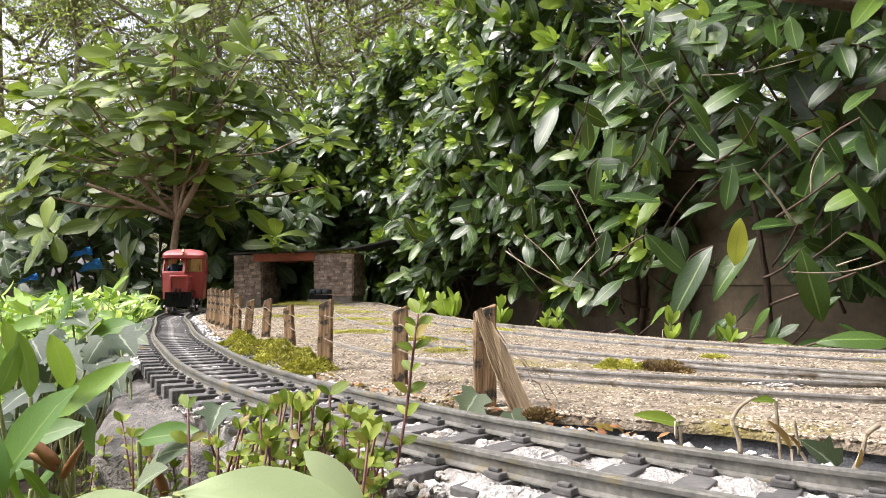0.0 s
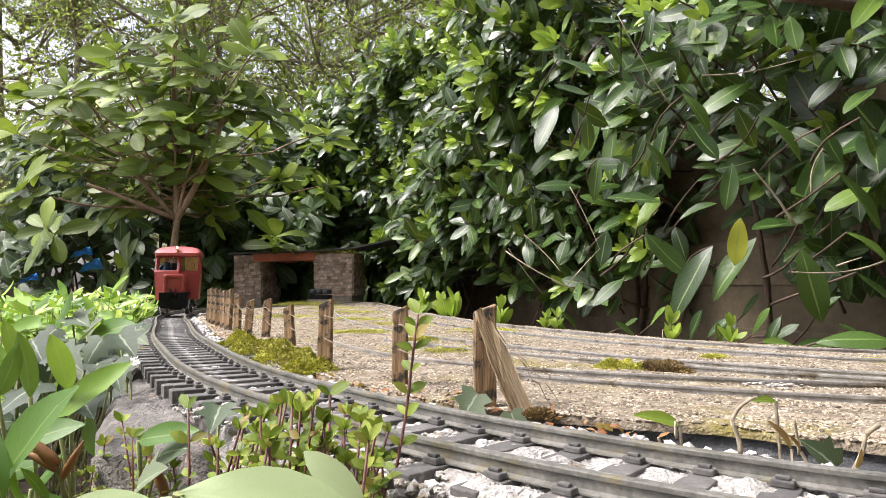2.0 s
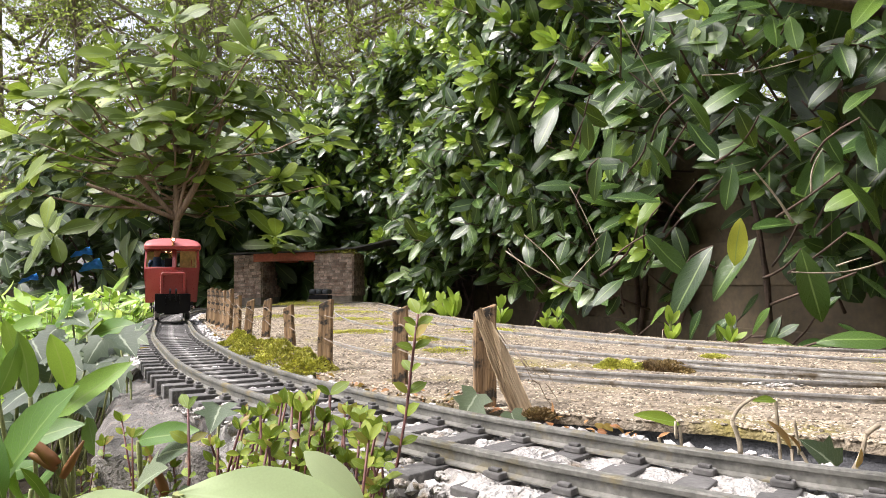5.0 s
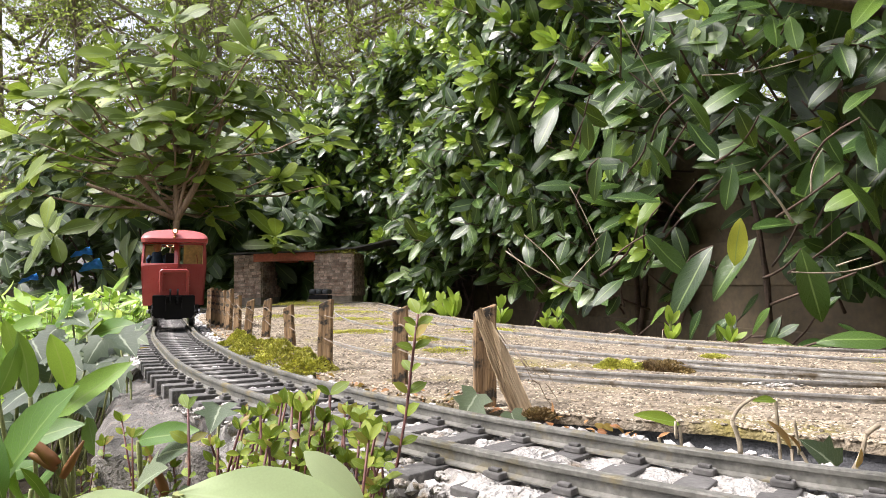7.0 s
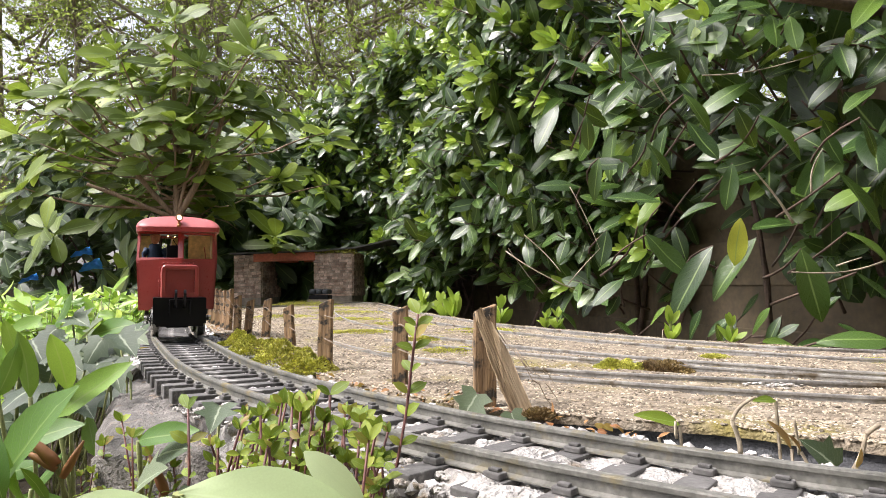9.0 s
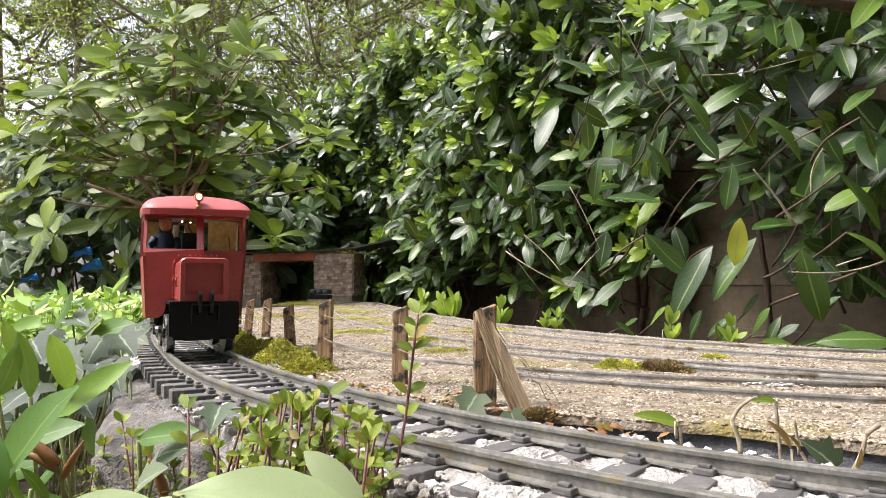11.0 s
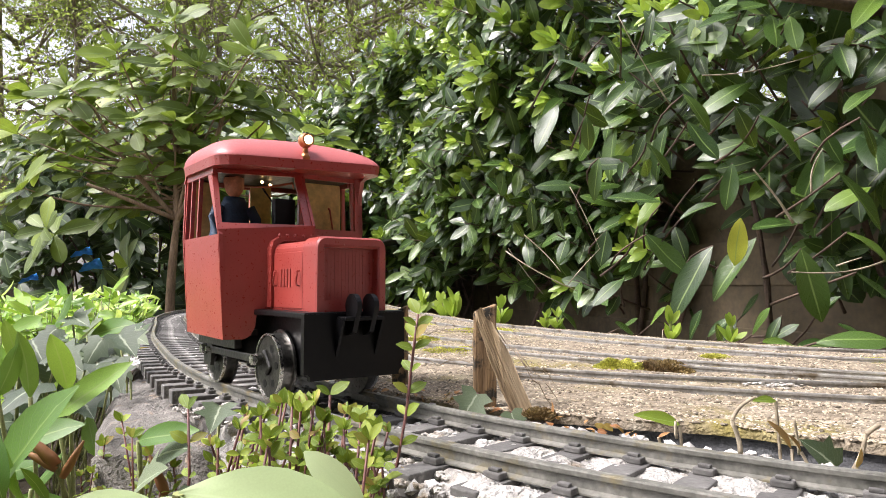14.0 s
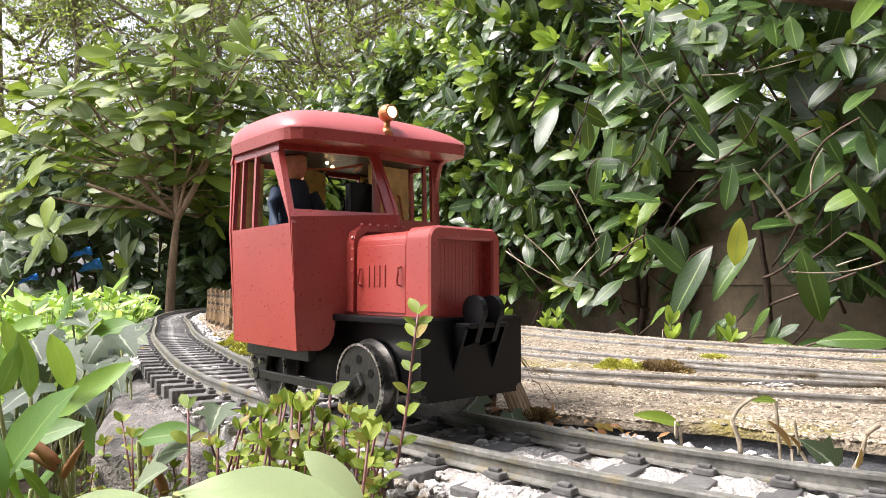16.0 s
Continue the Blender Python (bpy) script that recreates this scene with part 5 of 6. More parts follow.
def small_shoots():
    """Box-like shoots with small round leaves, and one tall purple-stemmed sprig in front of the rails."""
    rng = np.random.default_rng(71)
    leaves, bm = Leaves(), bmesh.new()
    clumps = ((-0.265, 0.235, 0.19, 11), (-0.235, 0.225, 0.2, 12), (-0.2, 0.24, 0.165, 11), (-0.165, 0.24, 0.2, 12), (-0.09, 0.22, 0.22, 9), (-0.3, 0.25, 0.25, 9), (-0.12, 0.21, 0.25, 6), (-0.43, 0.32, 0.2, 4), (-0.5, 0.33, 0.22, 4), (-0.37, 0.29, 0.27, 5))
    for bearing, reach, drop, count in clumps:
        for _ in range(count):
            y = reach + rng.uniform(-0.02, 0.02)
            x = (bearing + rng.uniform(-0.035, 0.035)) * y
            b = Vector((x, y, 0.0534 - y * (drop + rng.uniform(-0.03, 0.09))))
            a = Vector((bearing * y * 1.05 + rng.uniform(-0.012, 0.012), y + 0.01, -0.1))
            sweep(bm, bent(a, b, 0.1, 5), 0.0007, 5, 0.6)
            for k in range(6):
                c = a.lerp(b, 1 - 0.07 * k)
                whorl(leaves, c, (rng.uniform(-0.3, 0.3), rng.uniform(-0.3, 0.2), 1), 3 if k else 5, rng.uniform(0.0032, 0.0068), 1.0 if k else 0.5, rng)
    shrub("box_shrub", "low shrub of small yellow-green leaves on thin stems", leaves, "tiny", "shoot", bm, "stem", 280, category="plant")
    for name, path, r, n, size in (("tall_sprig", [(-0.028, 0.235, -0.05), (-0.018, 0.235, -0.02), (-0.0125, 0.235, 0.01), (-0.01, 0.235, 0.032), (-0.0085, 0.235, 0.044)], 0.0007, 10, 0.0062),
                                   ("short_sprig", [(-0.042, 0.24, -0.05), (-0.04, 0.24, -0.02), (-0.039, 0.24, 0.016)], 0.0009, 5, 0.007), ("side_sprig", [(-0.1, 0.27, -0.06), (-0.098, 0.27, -0.02), (-0.099, 0.27, 0.006)], 0.0008, 4, 0.0075)):
        t = thing("sprig", None, "upright sprig with paired oval leaves on a purple stem", "plant", "sprigs by the track")
        pts = [Vector(p) for p in path]
        part("stem", sweep(bmesh.new(), pts, r, 6, 0.6), M["stem"], t, smooth=True)
        lv = Leaves()
        for k in range(n):
            f = (0.25 + 0.75 * k / (n - 1)) * (len(pts) - 1)
            i = min(int(f), len(pts) - 2)
            c = pts[i].lerp(pts[i + 1], f - i)
            for sgn in (-1, 1):
                ang = k * 1.57 + 0.5
                lv.add(c, (sgn * math.cos(ang), sgn * math.sin(ang) * 0.6 - 0.1, rng.uniform(0.3, 1.0)), (0, -0.8, 0.7), size * rng.uniform(0.8, 1.2))
        single("leaf", "tiny", *lv.arrays(), M["shoot"], t)
    # reddish buds and dry stalks
    for x, y, z, tip, r in ((-0.1658, 0.3, -0.0233, (-0.0128, 0, 0.0123), 0.0036), (-0.1658, 0.3, -0.0251, (-0.0148, 0, 0.0082), 0.0026), (-0.1633, 0.3, -0.0283, (0.0086, 0, 0.0153), 0.0026), (-0.1187, 0.3, -0.0357, (-0.0076, 0, 0.0168), 0.003), (-0.0166, 0.24, -0.0182, (-0.0118, 0, 0.0217), 0.0014)):
        t = thing("plant_bud", None, "pointed reddish-brown leaf bud on a short stalk", "bud", "leaf buds")
        bm = bmesh.new()
        a, b = Vector((x, y, z)), Vector((x, y, z)) + Vector(tip)
        sweep(bm, [a, a.lerp(b, 0.25), a.lerp(b, 0.6), b], r * 0.6, 8, 0.3)
        for v in bm.verts:
            q = (v.co - a).dot(b - a) / (b - a).length_squared
            v.co += (v.co - a.lerp(b, q)) * 1.0 * math.sin(math.pi * min(max(q, 0), 1))
        part("bud", bm, M["dead"], t, smooth=True)
        part("stalk", sweep(bmesh.new(), bent((x + 0.01, y + 0.01, -0.13), a, 0.08, 4), 0.001, 5), M["greenstem"], t)


def yard_edge_plants():
    for k, (x, y, z, way, s, mat) in enumerate(((0.0868, 0.255, 0.0029, (-0.0199, -0.004, 0.0061), 0.02119, "shoot"), (0.12, 0.24, -0.0025, (-0.0129, -0.004, 0.0169), 0.02163, "dead"), (0.1232, 0.24, -0.0034, (-0.0075, -0.004, 0.0104), 0.01343, "dead"), (0.1391, 0.235, -0.0075, (0.0015, -0.004, 0.0106), 0.01143, "dead"), (0.1149, 0.24, 0.0141, (-0.0105, -0.004, 0.0011), 0.01129, "shoot"), (0.0804, 0.26, -0.0028, (0.0051, -0.004, 0.004), 0.007616, "dead"), (0.27, 0.85, 0.0, (1, -0.4, 0.1), 0.025, "dead"))):
        t = thing("withered_leaf", None, "curled leaf on a dry stalk by the yard's edge", "leaf", "withered leaves")
        single("leaf", "cover", [(x, y, z)], [way], [(0.2, -0.7, 0.8)], [s * (0.62 if mat == "dead" else 0.85)], M[mat], t, which=0)
        part("stalk", sweep(bmesh.new(), bent((x + 0.002, y - 0.004, -0.03), (x, y, z), 0.12, 5), 0.0006, 5), M["twig"], t)
    for k, (a, b, r) in enumerate((((0.1033, 0.242, -0.0049), (0.1005, 0.242, 0.0066), 0.0013), ((0.1005, 0.242, 0.0066), (0.1091, 0.242, 0.015), 0.001), ((0.1425, 0.242, -0.0099), (0.1469, 0.242, 0.0021), 0.0013), ((0.1469, 0.242, 0.0021), (0.1518, 0.242, 0.0054), 0.0014), ((0.0812, 0.242, 0.0007), (0.0808, 0.242, 0.0066), 0.0008), ((0.1236, 0.242, -0.0049), (0.1222, 0.242, 0.007), 0.0008))):
        ob = new("dry_stalk", data_from(sweep(bmesh.new(), bent(a, b, 0.12, 5, random.Random(k)), r * 0.7, 6, 0.8), M["twig"], True, "dry_stalk"))
        tagged(ob, "pale dry crooked stalk by the yard's edge", "stalk", "dry stalks")
    rng = np.random.default_rng(81)
    n = 240
    t = rng.uniform(0.2, 1.1, n)
    spots = np.array([on_track(u, -0.046 - abs(rng.normal(0, 0.008)))[:2] for u in t])
    me = joined("leaf_litter", "tiny", np.column_stack([spots, rng.uniform(-0.006, -0.002, n)]), rng.normal(size=(n, 3)) * [1, 1, 0.3], rng.normal(size=(n, 3)) * 0.4 + [0, 0, 1], rng.uniform(0.003, 0.008, n), M["dead"])
    tagged(new("leaf_litter", me), "brown leaf litter along the foot of the wire fence", "leaf litter", kind="stuff")
    # Small white pebbles stand in for a white splash on the yard.
    spots = np.column_stack([rng.normal(0.192, 0.009, 90), rng.normal(0.398, 0.004, 90), rng.uniform(-0.004, -0.002, 90)])
    tagged(new("white_flecks", pebbles("white_flecks", spots, rng.uniform(0.0008, 0.0022, 90), M["white"], 0.5, 4)), "white splash of small flecks between the sidings", "plaster", kind="stuff")
    litter = [(-0.31, 0.64, -0.006, 0.01), (-0.295, 0.655, -0.006, 0.012), (-0.3, 0.645, -0.004, 0.011), (-0.285, 0.648, -0.005, 0.009)]
    for x, y, z, s in litter:
        t = thing("dead_leaf", None, "small crumpled brown leaf lying between the rails", "leaf", "dead leaves")
        single("leaf", "tiny", [(x, y, z)], [tuple(rng.normal(size=3) * (1, 1, 0.2))], [(0.1, 0.2, 1)], [s], M["dead"], t)


# ---- the locomotive (built in millimetres: x forward, y to its left, z up from the rail head) ----
def mm(bm):
    bmesh.ops.scale(bm, verts=bm.verts, vec=(0.001, 0.001, 0.001))
    return bm


def locomotive():
    loco = thing("railcar_locomotive", None, "red four-wheeled model railway locomotive with cab, bonnet and black frame", "locomotive")
    P = lambda name, bm, mat, parent=None, label="", smooth=False: part(name, mm(bm), M[mat], parent or loco, label, smooth)

    # cab: tumblehome sides; the driver's half of the front is angled and raked, the other half upright and set back
    for sg, nose in ((-1, 12.0), (1, 6.0)):
        low = [(-47, sg * 39.5, 28), (nose, sg * 39.5, 27), (nose, sg * 42.6, 79.5), (-47, sg * 42.6, 79.5)]
        P("cab_side", slab(bmesh.new(), low, (0, -sg * 2, 0)), "red")
        bm = bmesh.new()
        bars = ((-47, -43.8, -46, -42.8), (-36, -34.6, -36, -34.6), (-24, -22.2, -24, -22.2), (10.3, 12, -12, -5.5)) if sg < 0 else ((-47, -43.8, -46, -43), (-15.5, -13.5, -15.5, -13.5), (-4.6, -3.2, -4.6, -3.2), (2, 6, 2, 6))
        for x0, x1, t0, t1 in bars:
            slab(bm, [(x0, sg * 42.6, 79.5), (x1, sg * 42.6, 79.5), (t1, sg * 41.5, 116), (t0, sg * 41.5, 116)], (0, -sg * 2, 0))
        slab(bm, [(-47, sg * 41.9, 111.5), (nose - 13, sg * 41.9, 111.5), (nose - 14, sg * 41.5, 116), (-46, sg * 41.5, 116)], (0, -sg * 2.2, 0))
        P("window_frame", bm, "red")
    # driver's half: an angled facet with a raked windscreen, closed by a return wall along the middle
    face = [(12, -39.6, 27), (15, -30, 27), (16, -27, 29), (16.6, -25, 33), (17, -24, 42), (23, 3, 42), (23, 3, 85), (11, -43, 82)]
    P("cab_front", slab(bmesh.new(), face, (-2, 0.5, 0)), "red")
    bm = bmesh.new()

    def q(y, z):
        u, k = (y + 43) / 46, (z - 82) / 34
        return (11 + 12 * u) * (1 - k) + (-4.5 + 11 * u) * k, y, z
    slab(bm, [q(-43, 82), q(-40.6, 82), q(-38.8, 116), q(-41.5, 116)], (-2, 0.4, 0))
    slab(bm, [q(-0.5, 82), q(3, 82), q(3, 116), q(-0.5, 116)], (-2, 0.4, 0))
    slab(bm, [q(-41, 82), q(0, 82), q(0, 85.5), q(-41, 85.5)], (-2.4, 0.4, 0))
    slab(bm, [q(-39, 112.5), q(0, 112.5), q(0, 116), q(-39, 116)], (-2.4, 0.4, 0))
    P("windscreen_frame", bm, "red")
    bm = slab(bmesh.new(), [(4, 3, 30), (23, 3, 42), (23, 3, 85), (6.5, 3, 116), (2.5, 3, 116), (17, 3, 86), (4, 3, 86)], (0, 1.6, 0))
    P("return_wall", bm, "red")
    # the other half
    P("cab_front", slab(bmesh.new(), [(6, 39.6, 27), (6, 3, 27), (6, 3, 85), (6, 42.8, 85)], (-2, 0, 0)), "red")
    bm = bmesh.new()
    slab(bm, [(6, 42.8, 85), (6, 38, 85), (6, 37.5, 116), (6, 41.5, 116)], (-2, 0, 0))
    slab(bm, [(6, 4, 112.5), (6, 38, 112.5), (6, 38, 116), (6, 4, 116)], (-2, 0, 0))
    slab(bm, [(6, 3, 85), (6, 6.5, 85), (6, 6.5, 116), (6, 3, 116)], (-2, 0, 0))
    slab(bm, [(6, 38.6, 116), (6, 41.6, 116), (17, 41.6, 116), (10, 41.4, 113), (7, 41.8, 106), (6, 42, 100)], (0, -2.4, 0))
    P("windscreen_frame", bm, "red")
    # rear wall of the cab with an opening each side
    bm = bmesh.new()
    slab(bm, [(-47, -39.5, 28), (-47, 39.5, 28), (-47, 43, 80), (-47, -43, 80)], (1.6, 0, 0))
    for y0, y1 in ((-43, -27), (-5, 8), (30, 43)):
        slab(bm, [(-47, y0, 80), (-47, y1, 80), (-47, y1 * 0.98, 117), (-47, y0 * 0.98, 117)], (1.6, 0, 0))
    slab(bm, [(-47, -43, 111), (-47, 43, 111), (-47, 41.5, 117), (-47, -41.5, 117)], (1.6, 0, 0))
    P("cab_rear", bm, "red")
    boards = [box(bmesh.new(), -45.2, -44.4, y0, y1, 80.4, 113) for y0, y1 in ((-41, -27), (-5, 8), (30, 38))]
    boards.append(box(bmesh.new(), -45.2, -44.4, -39, 39, 40, 80))
    boards.append(slab(bmesh.new(), [(-44, 39.3, 79.5), (-14.5, 39.3, 79.5), (-14.5, 38.8, 113), (-44, 38.8, 113)], (0, -0.8, 0)))
    boards.append(box(bmesh.new(), -12, -11.2, 12, 36.5, 34, 113))
    for bm in boards:
        P("cab_lining", bm, "cream", label="yellow varnished inner wall of the cab")
    P("cab_floor", box(bmesh.new(), -45, 4, -37, 37, 28, 31), "frame")
    for sg in (-1, 1):
        P("cab_lining", slab(bmesh.new(), [(-45, sg * 37.3, 32), (4, sg * 37.3, 32), (4, sg * 40.4, 79), (-45, sg * 40.4, 79)], (0, -sg * 0.6, 0)), "cream")
    # roof: domed board with a rounded rim
    bm = bmesh.new()
    nx, ny = 40, 40
    grid = []
    roof_front = lambda v: 22 + 8.5 * v - 5 * abs(v) ** 14
    for i in range(nx + 1):
        u = -math.cos(math.pi * i / nx)
        line = []
        for j in range(ny + 1):
            v = -math.cos(math.pi * j / ny)
            y = 44.3 * v * (1 - 0.05 * abs(u) ** 10)
            front = roof_front(v)
            x = -48 + (front + 48) * (u + 1) / 2
            z = 119.6 + 10.5 * (1 - abs(v) ** 8) ** 0.5 * (1 - abs(u) ** (2.6 if u > 0 else 16)) ** (0.75 if u > 0 else 0.5) + 4.8 * (1 - v * v) * (1 - (u + 0.25) ** 2 / 1.5625 if u > -0.25 else 1 - abs((u + 0.25) / 0.75) ** 5)
            line.append(bm.verts.new((x, y, z)))
        grid.append(line)
    for r0, r1 in zip(grid, grid[1:]):
        for k in range(ny):
            bm.faces.new((r0[k], r1[k], r1[k + 1], r0[k + 1]))
    P("roof", bm, "roofred", label="faded red domed roof", smooth=True)
    bm = bmesh.new()
    ring = [(-48 + (roof_front(v) + 48) * (u + 1) / 2, 44.3 * v * (1 - 0.05 * abs(u) ** 10), 0.0) for u, v in
            [(1, -1 + 2 * k / 24) for k in range(25)] + [(1 - 2 * k / 20, 1) for k in range(1, 21)] + [(-1, 1 - 2 * k / 24) for k in range(1, 25)] + [(-1 + 2 * k / 20, -1) for k in range(1, 20)]]
    n = len(ring)
    outer_hi = [bm.verts.new((x, y, 119.8)) for x, y, d in ring]
    outer_lo = [bm.verts.new((x * 0.99, y * 0.985, 114.8)) for x, y, d in ring]
    for k in range(n):
        bm.faces.new((outer_hi[k], outer_lo[k], outer_lo[(k + 1) % n], outer_hi[(k + 1) % n]))
    bm.faces.new(outer_lo)
    P("roof_rim", bm, "red")
    bm = slab(bmesh.new(), [(-45, -39, 113.6), (-5, -39, 113.6), (4, -1, 113.6), (4, 38, 113.6), (-45, 38, 113.6)], (0, 0, 1))
    P("cab_ceiling", bm, "frame")
    for x, y in ((-14, -10), (-22, -2)):
        P("cab_bulb", ball(bmesh.new(), (x, y, 111.5), 0.9, 10), "bulb", label="small glowing warm bulb", smooth=True)
    # roof lamp
    lamp = P("roof_lamp", ball(rod(rod(bmesh.new(), (19.5, 0, 120), (19.5, 0, 123.6), 3.0, 1.9, 14), (19.5, 0, 122), (19.5, 0, 127), 1.5, 1.5, 12), (19.5, 0, 130.3), 4.0, 18), "brass", label="round copper-brown lamp shell", smooth=True)
    P("bezel", rod(bmesh.new(), (21.4, 0, 130.3), (23.2, 0, 130.3), 3.5, 3.3, 18), "brass", lamp)
    P("lens", ball(bmesh.new(), (22.9, 0, 130.3), 2.6, 14, (0.5, 1, 1)), "lit", lamp, "lit warm white lens", True)
    # bonnet
    NARROW = Matrix.Diagonal((1, 0.89, 1, 1))
    bm = box(bmesh.new(), 4, 62, -20, 20, 42, 75, 0)
    bmesh.ops.bevel(bm, geom=[e for e in bm.edges if min(v.co.z for v in e.verts) > 70 and abs(e.verts[0].co.y - e.verts[1].co.y) < 1], offset=4.5, segments=5, affect="EDGES", profile=0.5)
    bonnet = P("bonnet", bm, "red", smooth=False)
    bm = bmesh.new()
    outline = []
    for cy, sgn in ((16, 1), (-16, -1)):
        arc = [(sgn * (15.6 + 5 * math.sin(a)), 71.2 + 5 * math.cos(a)) for a in [radians(9 * k) for k in range(11)]]
        outline += arc[::-1] if sgn > 0 else arc
    outline = [(20.6, 42)] + outline + [(-20.6, 42)]
    inner = [(max(-15.8, min(15.8, y * 0.8)), 47 if z < 45 else min(71.2, z)) for y, z in outline]
    rings = [[bm.verts.new((x, y * k, 42 + (z - 42) * k if z > 45 else z)) for y, z in pts] for x, pts, k in ((56, outline, 0.985), (57, outline, 1.0), (69.8, outline, 1.0), (70.9, outline, 0.975), (71, inner, 1.04), (70, inner, 1.0), (65, inner, 1.0))]
    m = len(outline)
    for r0, r1 in zip(rings, rings[1:]):
        for k in range(m):
            bm.faces.new((r0[k], r1[k], r1[(k + 1) % m], r0[(k + 1) % m]))
    bm.faces.new(rings[0])
    rad = P("radiator_shell", bm, "red")
    P("radiator_core", box(bmesh.new(), 62, 65.4, -15.7, 15.7, 46, 71.5), "red", rad)
    for k in range(15):
        y = -14.7 + 2.1 * k
        P("grille_bar", box(bmesh.new(), 65.2, 65.52, y - 0.98, y + 0.96, 47.4, 71), "red", rad)
    for sg in (-1, 1):
        door = P("bonnet_door", box(bmesh.new(), 23.5, 56.3, sg * 20 - 0.6, sg * 20 + 0.6, 43, 69.8, 0.3), "red", bonnet)
        for k in range(4):
            P("louvre", box(bmesh.new(), 32 + k * 3.6, 33 + k * 3.6, sg * 20.7 - 0.5, sg * 20.7 + 0.5, 53, 62, 0.4), "red", door)
        for x in (27, 53.5):
            bm = sweep(bmesh.new(), [(x, sg * 20, 53.5), (x, sg * 22.3, 54), (x - 0.3, sg * 22.6, 56), (x + 0.4, sg * 22.5, 58.5), (x, sg * 22.3, 60.5), (x, sg * 20, 61)], 0.55, 6)
            P("handle", bm, "red", door)
        for k in range(7):
            P("rivet", ball(bmesh.new(), (21.5, sg * 21.4, 46 + k * 4.6), 1.0, 8), "red", bonnet)
    bm = bmesh.new()
    arch = [(y, z) for y, z in ((-22, 43), (-22, 72), (-20.5, 76.5), (-16, 79), (0, 79.5), (16, 79), (20.5, 76.5), (22, 72), (22, 43))]
    for (a, b), (c, d) in zip(arch, arch[1:]):
        slab(bm, [(17, a, b), (17, c, d), (17, c * 0.9, d * 0.97 if d > 50 else d), (17, a * 0.9, b * 0.97 if b > 50 else b)], (6.0, 0, 0))
    P("bonnet_flange", bm, "red", bonnet)
    for k in range(8):
        P("rivet", ball(bmesh.new(), (22.5, -17 + k * 4.9, 79.3), 1.0, 8), "red", bonnet)
    for ob in (bonnet, rad, *bonnet.children_recursive, *rad.children_recursive):
        ob.data.transform(NARROW)
    # running plate, buffer beams, frames
    P("running_plate", box(bmesh.new(), 8, 74.4, -25.5, 25.5, 39.2, 41.9, 0.5), "black")
    bm = box(bmesh.new(), 72, 75, -26, 26, 12, 41.2, 0)
    bmesh.ops.bevel(bm, geom=[e for e in bm.edges if max(v.co.z for v in e.verts) < 15 and abs(e.verts[0].co.y - e.verts[1].co.y) < 1], offset=3, segments=3, affect="EDGES")
    beam = P("buffer_beam", bm, "black")
    for sg in (-1, 1):
        P("side_frame", box(bmesh.new(), -46, 73, sg * 17.5 - 1, sg * 17.5 + 1, 12, 39.5, 0.4), "black")
        bm = bmesh.new()
        slab(bm, [(75, sg * 3.2, 31), (81, sg * 3.2, 33)] + [(80 + 5.6 * math.cos(a), sg * 3.2, 44.6 + 5.6 * math.sin(a)) for a in [radians(d) for d in range(-40, 215, 21)]], (0, sg * 2.4, 0))
        P("coupling_plate", bm, "black", beam)
        bm = bmesh.new()
        slab(bm, [(74.5, sg * 9.5, 21), (74.5, sg * 9.5, 39), (81.5, sg * 9.5, 39), (81.5, sg * 9.5, 37.5)], (0, sg * 1.2, 0))
        P("gusset", bm, "black", beam)
        # outside frame under the cab with axle guards
        P("sole_bar", box(bmesh.new(), -47, 10, sg * 31 - 2, sg * 31 + 2, 22, 28.2, 0.5), "frame")
        for x in (-37.4,):
            bm = slab(bmesh.new(), [(x - 8, sg * 31, 23), (x + 8, sg * 31, 23), (x + 5, sg * 31, 10), (x - 5, sg * 31, 10)], (0, -sg * 2, 0))
            guard = P("axle_guard", bm, "frame")
            for dx in (-5, 4):
                P("bolt", rod(bmesh.new(), (x + dx, sg * 31, 19), (x + dx, sg * 33.4, 19), 1.5, 1.3, 6), "steel", guard)
    P("coupling_bar", box(bmesh.new(), 75, 83, -10, 10, 38.2, 40, 0.4), "black", beam)
    P("gearbox", box(bmesh.new(), -30, 30, -12, 12, 8, 30, 2), "black")
    P("rear_beam", box(bmesh.new(), -51, -47.2, -26, 26, 14, 28, 0.5), "black")
    # cab fittings
    P("motor_box", box(bmesh.new(), -40, -18, 0, 16, 31, 84, 2), "black")
    P("control_panel", box(bmesh.new(), 4, 9, -12, 0, 60, 100, 1), "black")
    for k, (pts, mat) in enumerate((([(-20, 26, 60), (-12, 28, 90), (-16, 24, 104), (-28, 22, 108), (-38, 20, 100)], "black"), ([(-18, 32, 60), (-8, 32, 80), (-10, 30, 98), (-24, 28, 109)], "girder"), ([(-30, 10, 70), (-20, 4, 95), (-25, -4, 108), (-38, 0, 112)], "black"), ([(-40, -10, 112), (-15, -6, 109), (-5, 4, 111), (-30, 16, 112)], "girder"))):
        P("wire", sweep(bmesh.new(), pts, 0.6, 6), mat)
    # wheelsets
    wheels = []
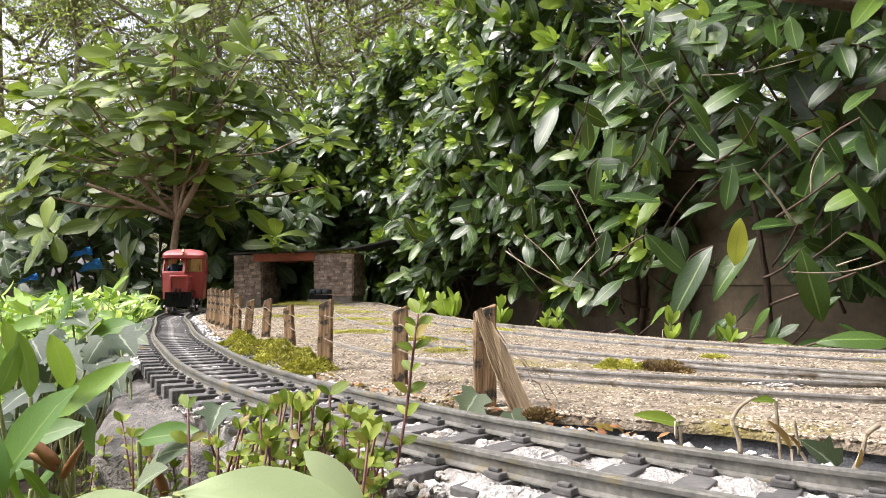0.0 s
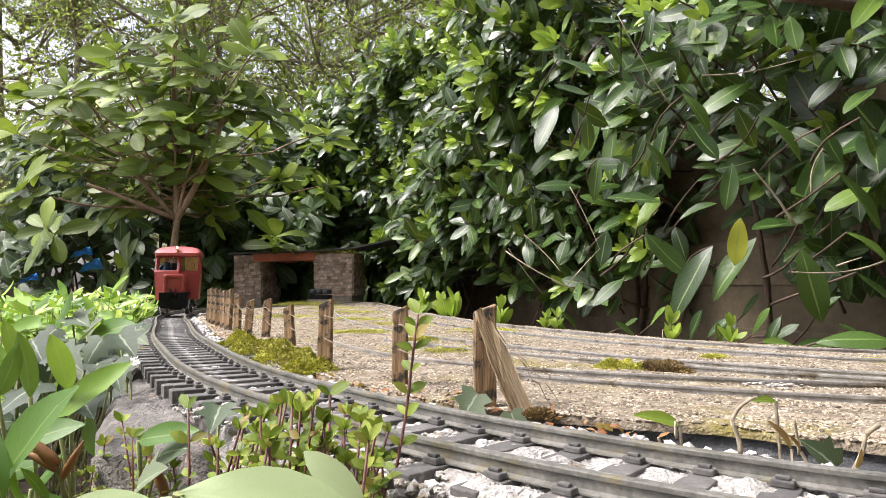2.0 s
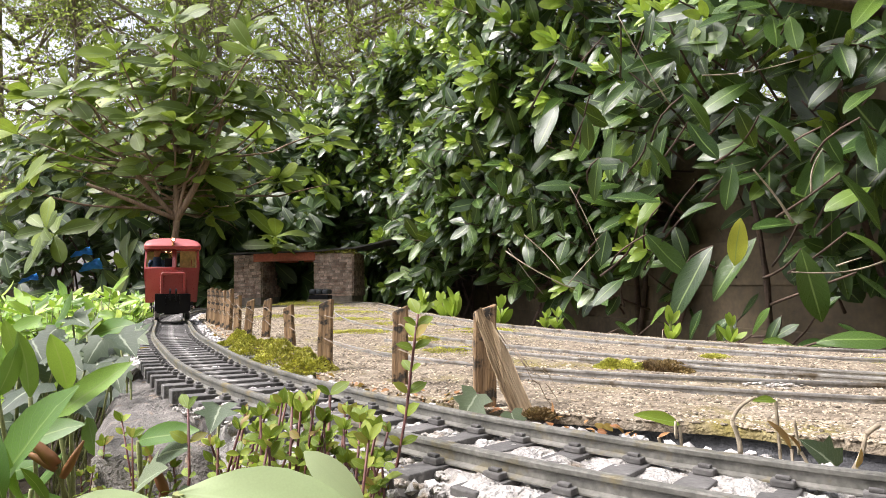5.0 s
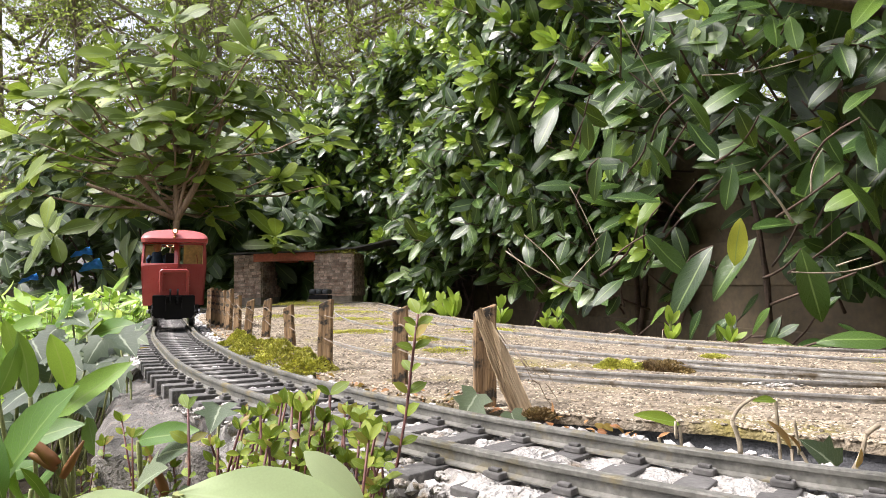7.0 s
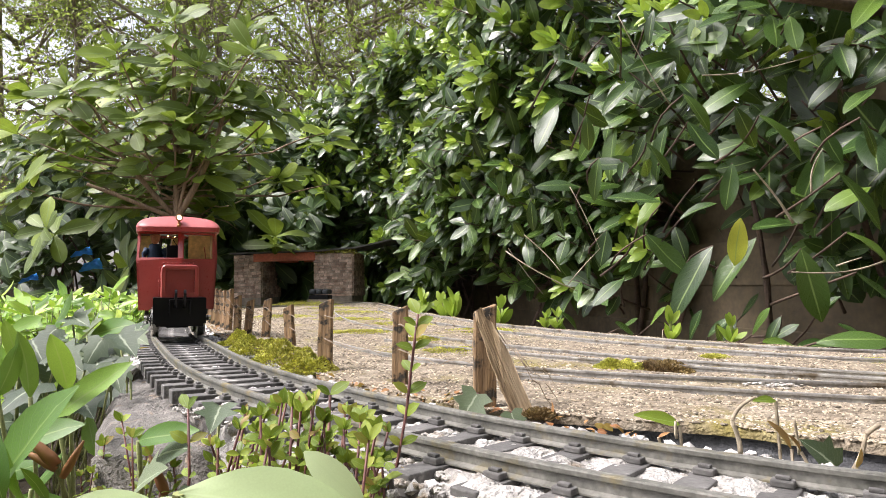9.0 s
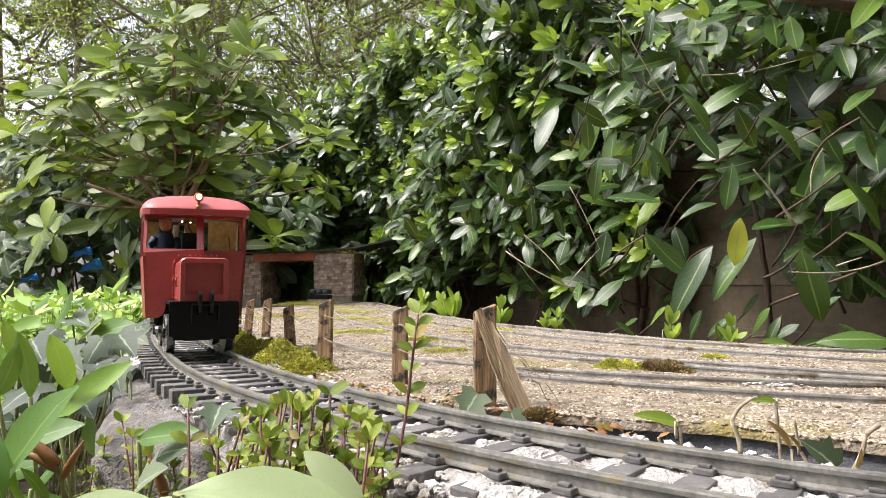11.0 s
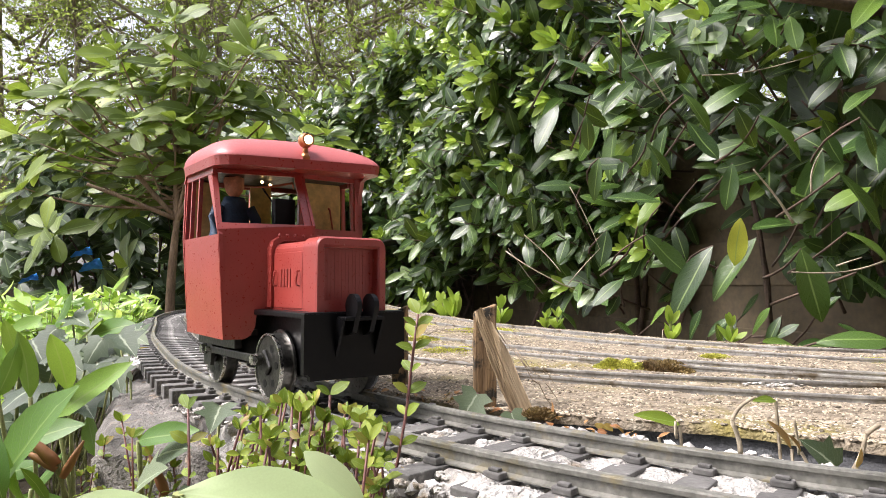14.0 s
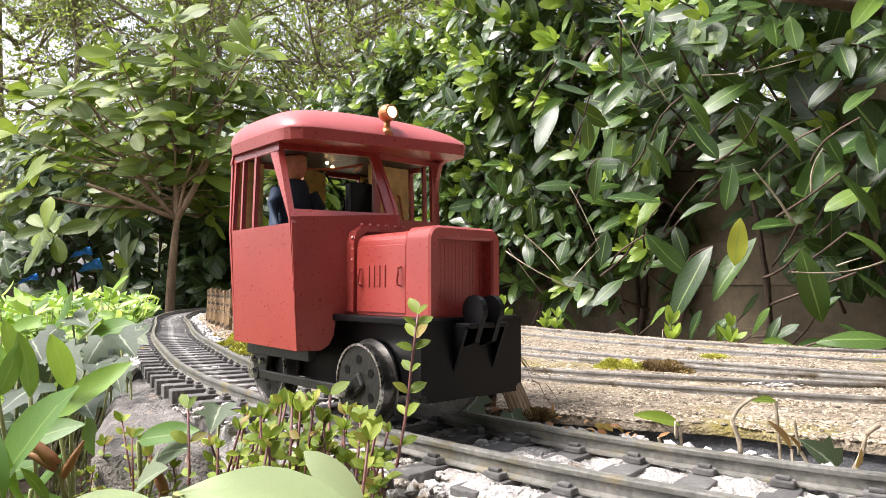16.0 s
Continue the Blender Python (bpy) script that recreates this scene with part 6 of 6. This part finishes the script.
    for x in (37.2, -37.4):
        axle = P("wheelset", rod(bmesh.new(), (0, -27, 0), (0, 27, 0), 2.2, 2.2, 10), "steel")
        axle.location = (x * 0.001, 0, 0.0155)
        for sg in (-1, 1):
            bm = rod(rod(bmesh.new(), (0, sg * 20.5, 0), (0, sg * 26, 0), 15.5, 15.5, 36), (0, sg * 19.5, 0), (0, sg * 20.6, 0), 17.2, 17.2, 36)
            P("tyre", bm, "tyre", axle, "dark steel wheel tyre")
            ring = bmesh.new()
            turns = [2 * math.pi * k / 36 for k in range(36)]
            loops = [[ring.verts.new((r * math.cos(a), sg * y, r * math.sin(a))) for a in turns] for r, y in ((15.6, 25.4), (15.6, 26.9), (14.7, 26.9), (14.7, 25.4))]
            for i in range(4):
                for k in range(36):
                    ring.faces.new((loops[i][k], loops[(i + 1) % 4][k], loops[(i + 1) % 4][(k + 1) % 36], loops[i][(k + 1) % 36]))
            P("rim", ring, "steel", axle, "bright worn steel wheel rim")
            P("wheel_disc", rod(bmesh.new(), (0, sg * 24, 0), (0, sg * 26.3, 0), 14.6, 14.6, 32), "frame", axle)
            for k in range(5):
                a = (k + 0.5) * math.pi / 3 + 0.4
                P("lightening_hole", rod(bmesh.new(), (9.3 * math.cos(a), sg * 26.2, 9.3 * math.sin(a)), (9.3 * math.cos(a), sg * 26.45, 9.3 * math.sin(a)), 1.9, 1.9, 14), "black", axle)
            P("crank_boss", box(bmesh.new(), -3.6, 8.2, sg * 27 - 1, sg * 27 + 1, -3.2, 3.2, 1.0), "frame", axle)
            P("hub", rod(bmesh.new(), (0, sg * 26, 0), (0, sg * 28, 0), 3.2, 2.8, 14), "frame", axle)
            P("crank_pin", rod(bmesh.new(), (4.5, sg * 26, 0), (4.5, sg * 31.5, 0), 1.5, 1.5, 8), "steel", axle)
            P("nut", rod(bmesh.new(), (4.5, sg * 31.4, 0), (4.5, sg * 33.8, 0), 2.7, 2.6, 6), "steel", axle, "bright hexagonal steel nut")
        wheels.append(axle)
    rods = []
    for sg in (-1, 1):
        bm = box(bmesh.new(), -37.4, 37.2, sg * 30.2 - 1, sg * 30.2 + 1, -1.9, 1.9, 0.4)
        for x in (-37.4, 37.2):
            rod(bm, (x, sg * 29, 0), (x, sg * 31.4, 0), 3.1, 3.1, 14)
        r = P("coupling_rod", bm, "frame")
        rods.append(r)
    # the driver, a small painted figure
    bm = bmesh.new()
    sweep(bm, [(-24, -22, 31), (-24, -22, 60), (-24, -22, 72), (-24, -22, 84), (-24, -22, 93), (-24, -22, 96)], 9.5, 14, 0.45)
    bmesh.ops.scale(bm, verts=bm.verts, vec=(0.85, 1.3, 1), space=Matrix.Translation((24, 22, 0)))
    for sg in (-1, 1):
        sweep(bm, [(-24, -22 + sg * 8.5, 90), (-22, -22 + sg * 11.5, 84), (-21, -22 + sg * 12, 74), (-14, -22 + sg * 10, 68)], 3.6, 10, 0.7)
    ball(bm, (-24, -22, 103), 6.2, 14, (1.0, 0.85, 1.2))
    ball(bm, (-25, -22, 105.5), 6.3, 14, (1.0, 0.9, 0.85))
    me = data_from(mm(bm), M["blue"], True, "driver_figure")
    skin = material("painted figure face", [(0.3, (0.5, 0.2, 0.1)), (0.7, (0.6, 0.28, 0.16))], 60, 0.6)
    me.materials.append(skin)
    me.materials.append(M["black"])
    for f in me.polygons:
        if f.center.z > 0.1065:
            f.material_index = 2
        elif f.center.z > 0.0955:
            f.material_index = 1
    me.transform(Matrix.Translation((0.004, -0.0015, 0.0065)))
    driver = new("driver_figure", me)
    tagged(driver, "small painted driver doll in a blue jacket inside the cab", "figurine")
    return loco, wheels, rods, driver


TRAVEL = [(0, 1.598), (1, 1.556), (2, 1.496), (3, 1.424), (4.2, 1.312), (5, 1.245), (6.3, 1.128), (7.5, 1.004), (8.5, 0.901), (9, 0.855), (10, 0.757), (11, 0.657), (11.5, 0.6045), (12, 0.5564), (12.5, 0.5082), (13, 0.4685), (13.5, 0.4288), (14, 0.3884),
          (14.5, 0.3618), (15, 0.3357), (15.5, 0.3178), (16, 0.3136)]


def travel(t):
    """Metres along the track at t seconds, eased from row to row."""
    for i in range(len(TRAVEL) - 1):
        (t0, s0), (t1, s1) = TRAVEL[i], TRAVEL[i + 1]
        if t <= t1:
            ta, sa = TRAVEL[max(i - 1, 0)]
            tb, sb = TRAVEL[min(i + 2, len(TRAVEL) - 1)]
            m0 = (s1 - sa) / (t1 - ta)
            m1 = (sb - s0) / (tb - t0)
            u, d = (t - t0) / (t1 - t0), t1 - t0
            return s0 * (1 + 2 * u) * (1 - u) ** 2 + m0 * d * u * (1 - u) ** 2 + s1 * u * u * (3 - 2 * u) + m1 * d * u * u * (u - 1)
    return TRAVEL[-1][1]


def motions():
    """The locomotive rolls towards the camera and slows; wheels, rods and driver go with it."""
    times = [k * 0.2 for k in range(81)]
    rows, spin, swing = [], [], []
    for t in times:
        s = travel(t)
        x0, y0, h = on_track(s + 0.037)
        x1, y1, h = on_track(s - 0.037)
        a = math.atan2(y1 - y0, x1 - x0) + radians(0.9) * min(max((t - 13.8) / 1.6, 0), 1)
        rows.append((t, pose((x0 + x1) / 2, (y0 + y1) / 2, 0, 0, 0, math.degrees(a))))
        turn = (TRAVEL[-1][1] - s) / 0.0155 + 2.5
        spin.append(turn)
    walk(LOCO, rows)
    walk(DRIVER, rows)
    for w, x in zip(WHEELS, (0.0372, -0.0374)):
        walk(w, [(t, pose(x, 0, 0.0155, 0, math.degrees(q), 0)) for t, q in zip(times, spin)])
    for r in RODS:
        walk(r, [(t, pose(0.0045 * math.cos(q), 0, 0.0155 - 0.0045 * math.sin(q))) for t, q in zip(times, spin)])


# ---- build ----
ground()
yard()
track_bed()
garden_fence()
light_blocker_walls()
main_track()
yard_tracks()
stone_edging()
post_fence()
moss_patches()
stone_bridge()
far_trees()
dark_shrubs()
laurel_hedge()
laurel_details()
rhododendron()
ground_cover()
near_leaves()
small_shoots()
yard_edge_plants()
LOCO, WHEELS, RODS, DRIVER = locomotive()
motions()
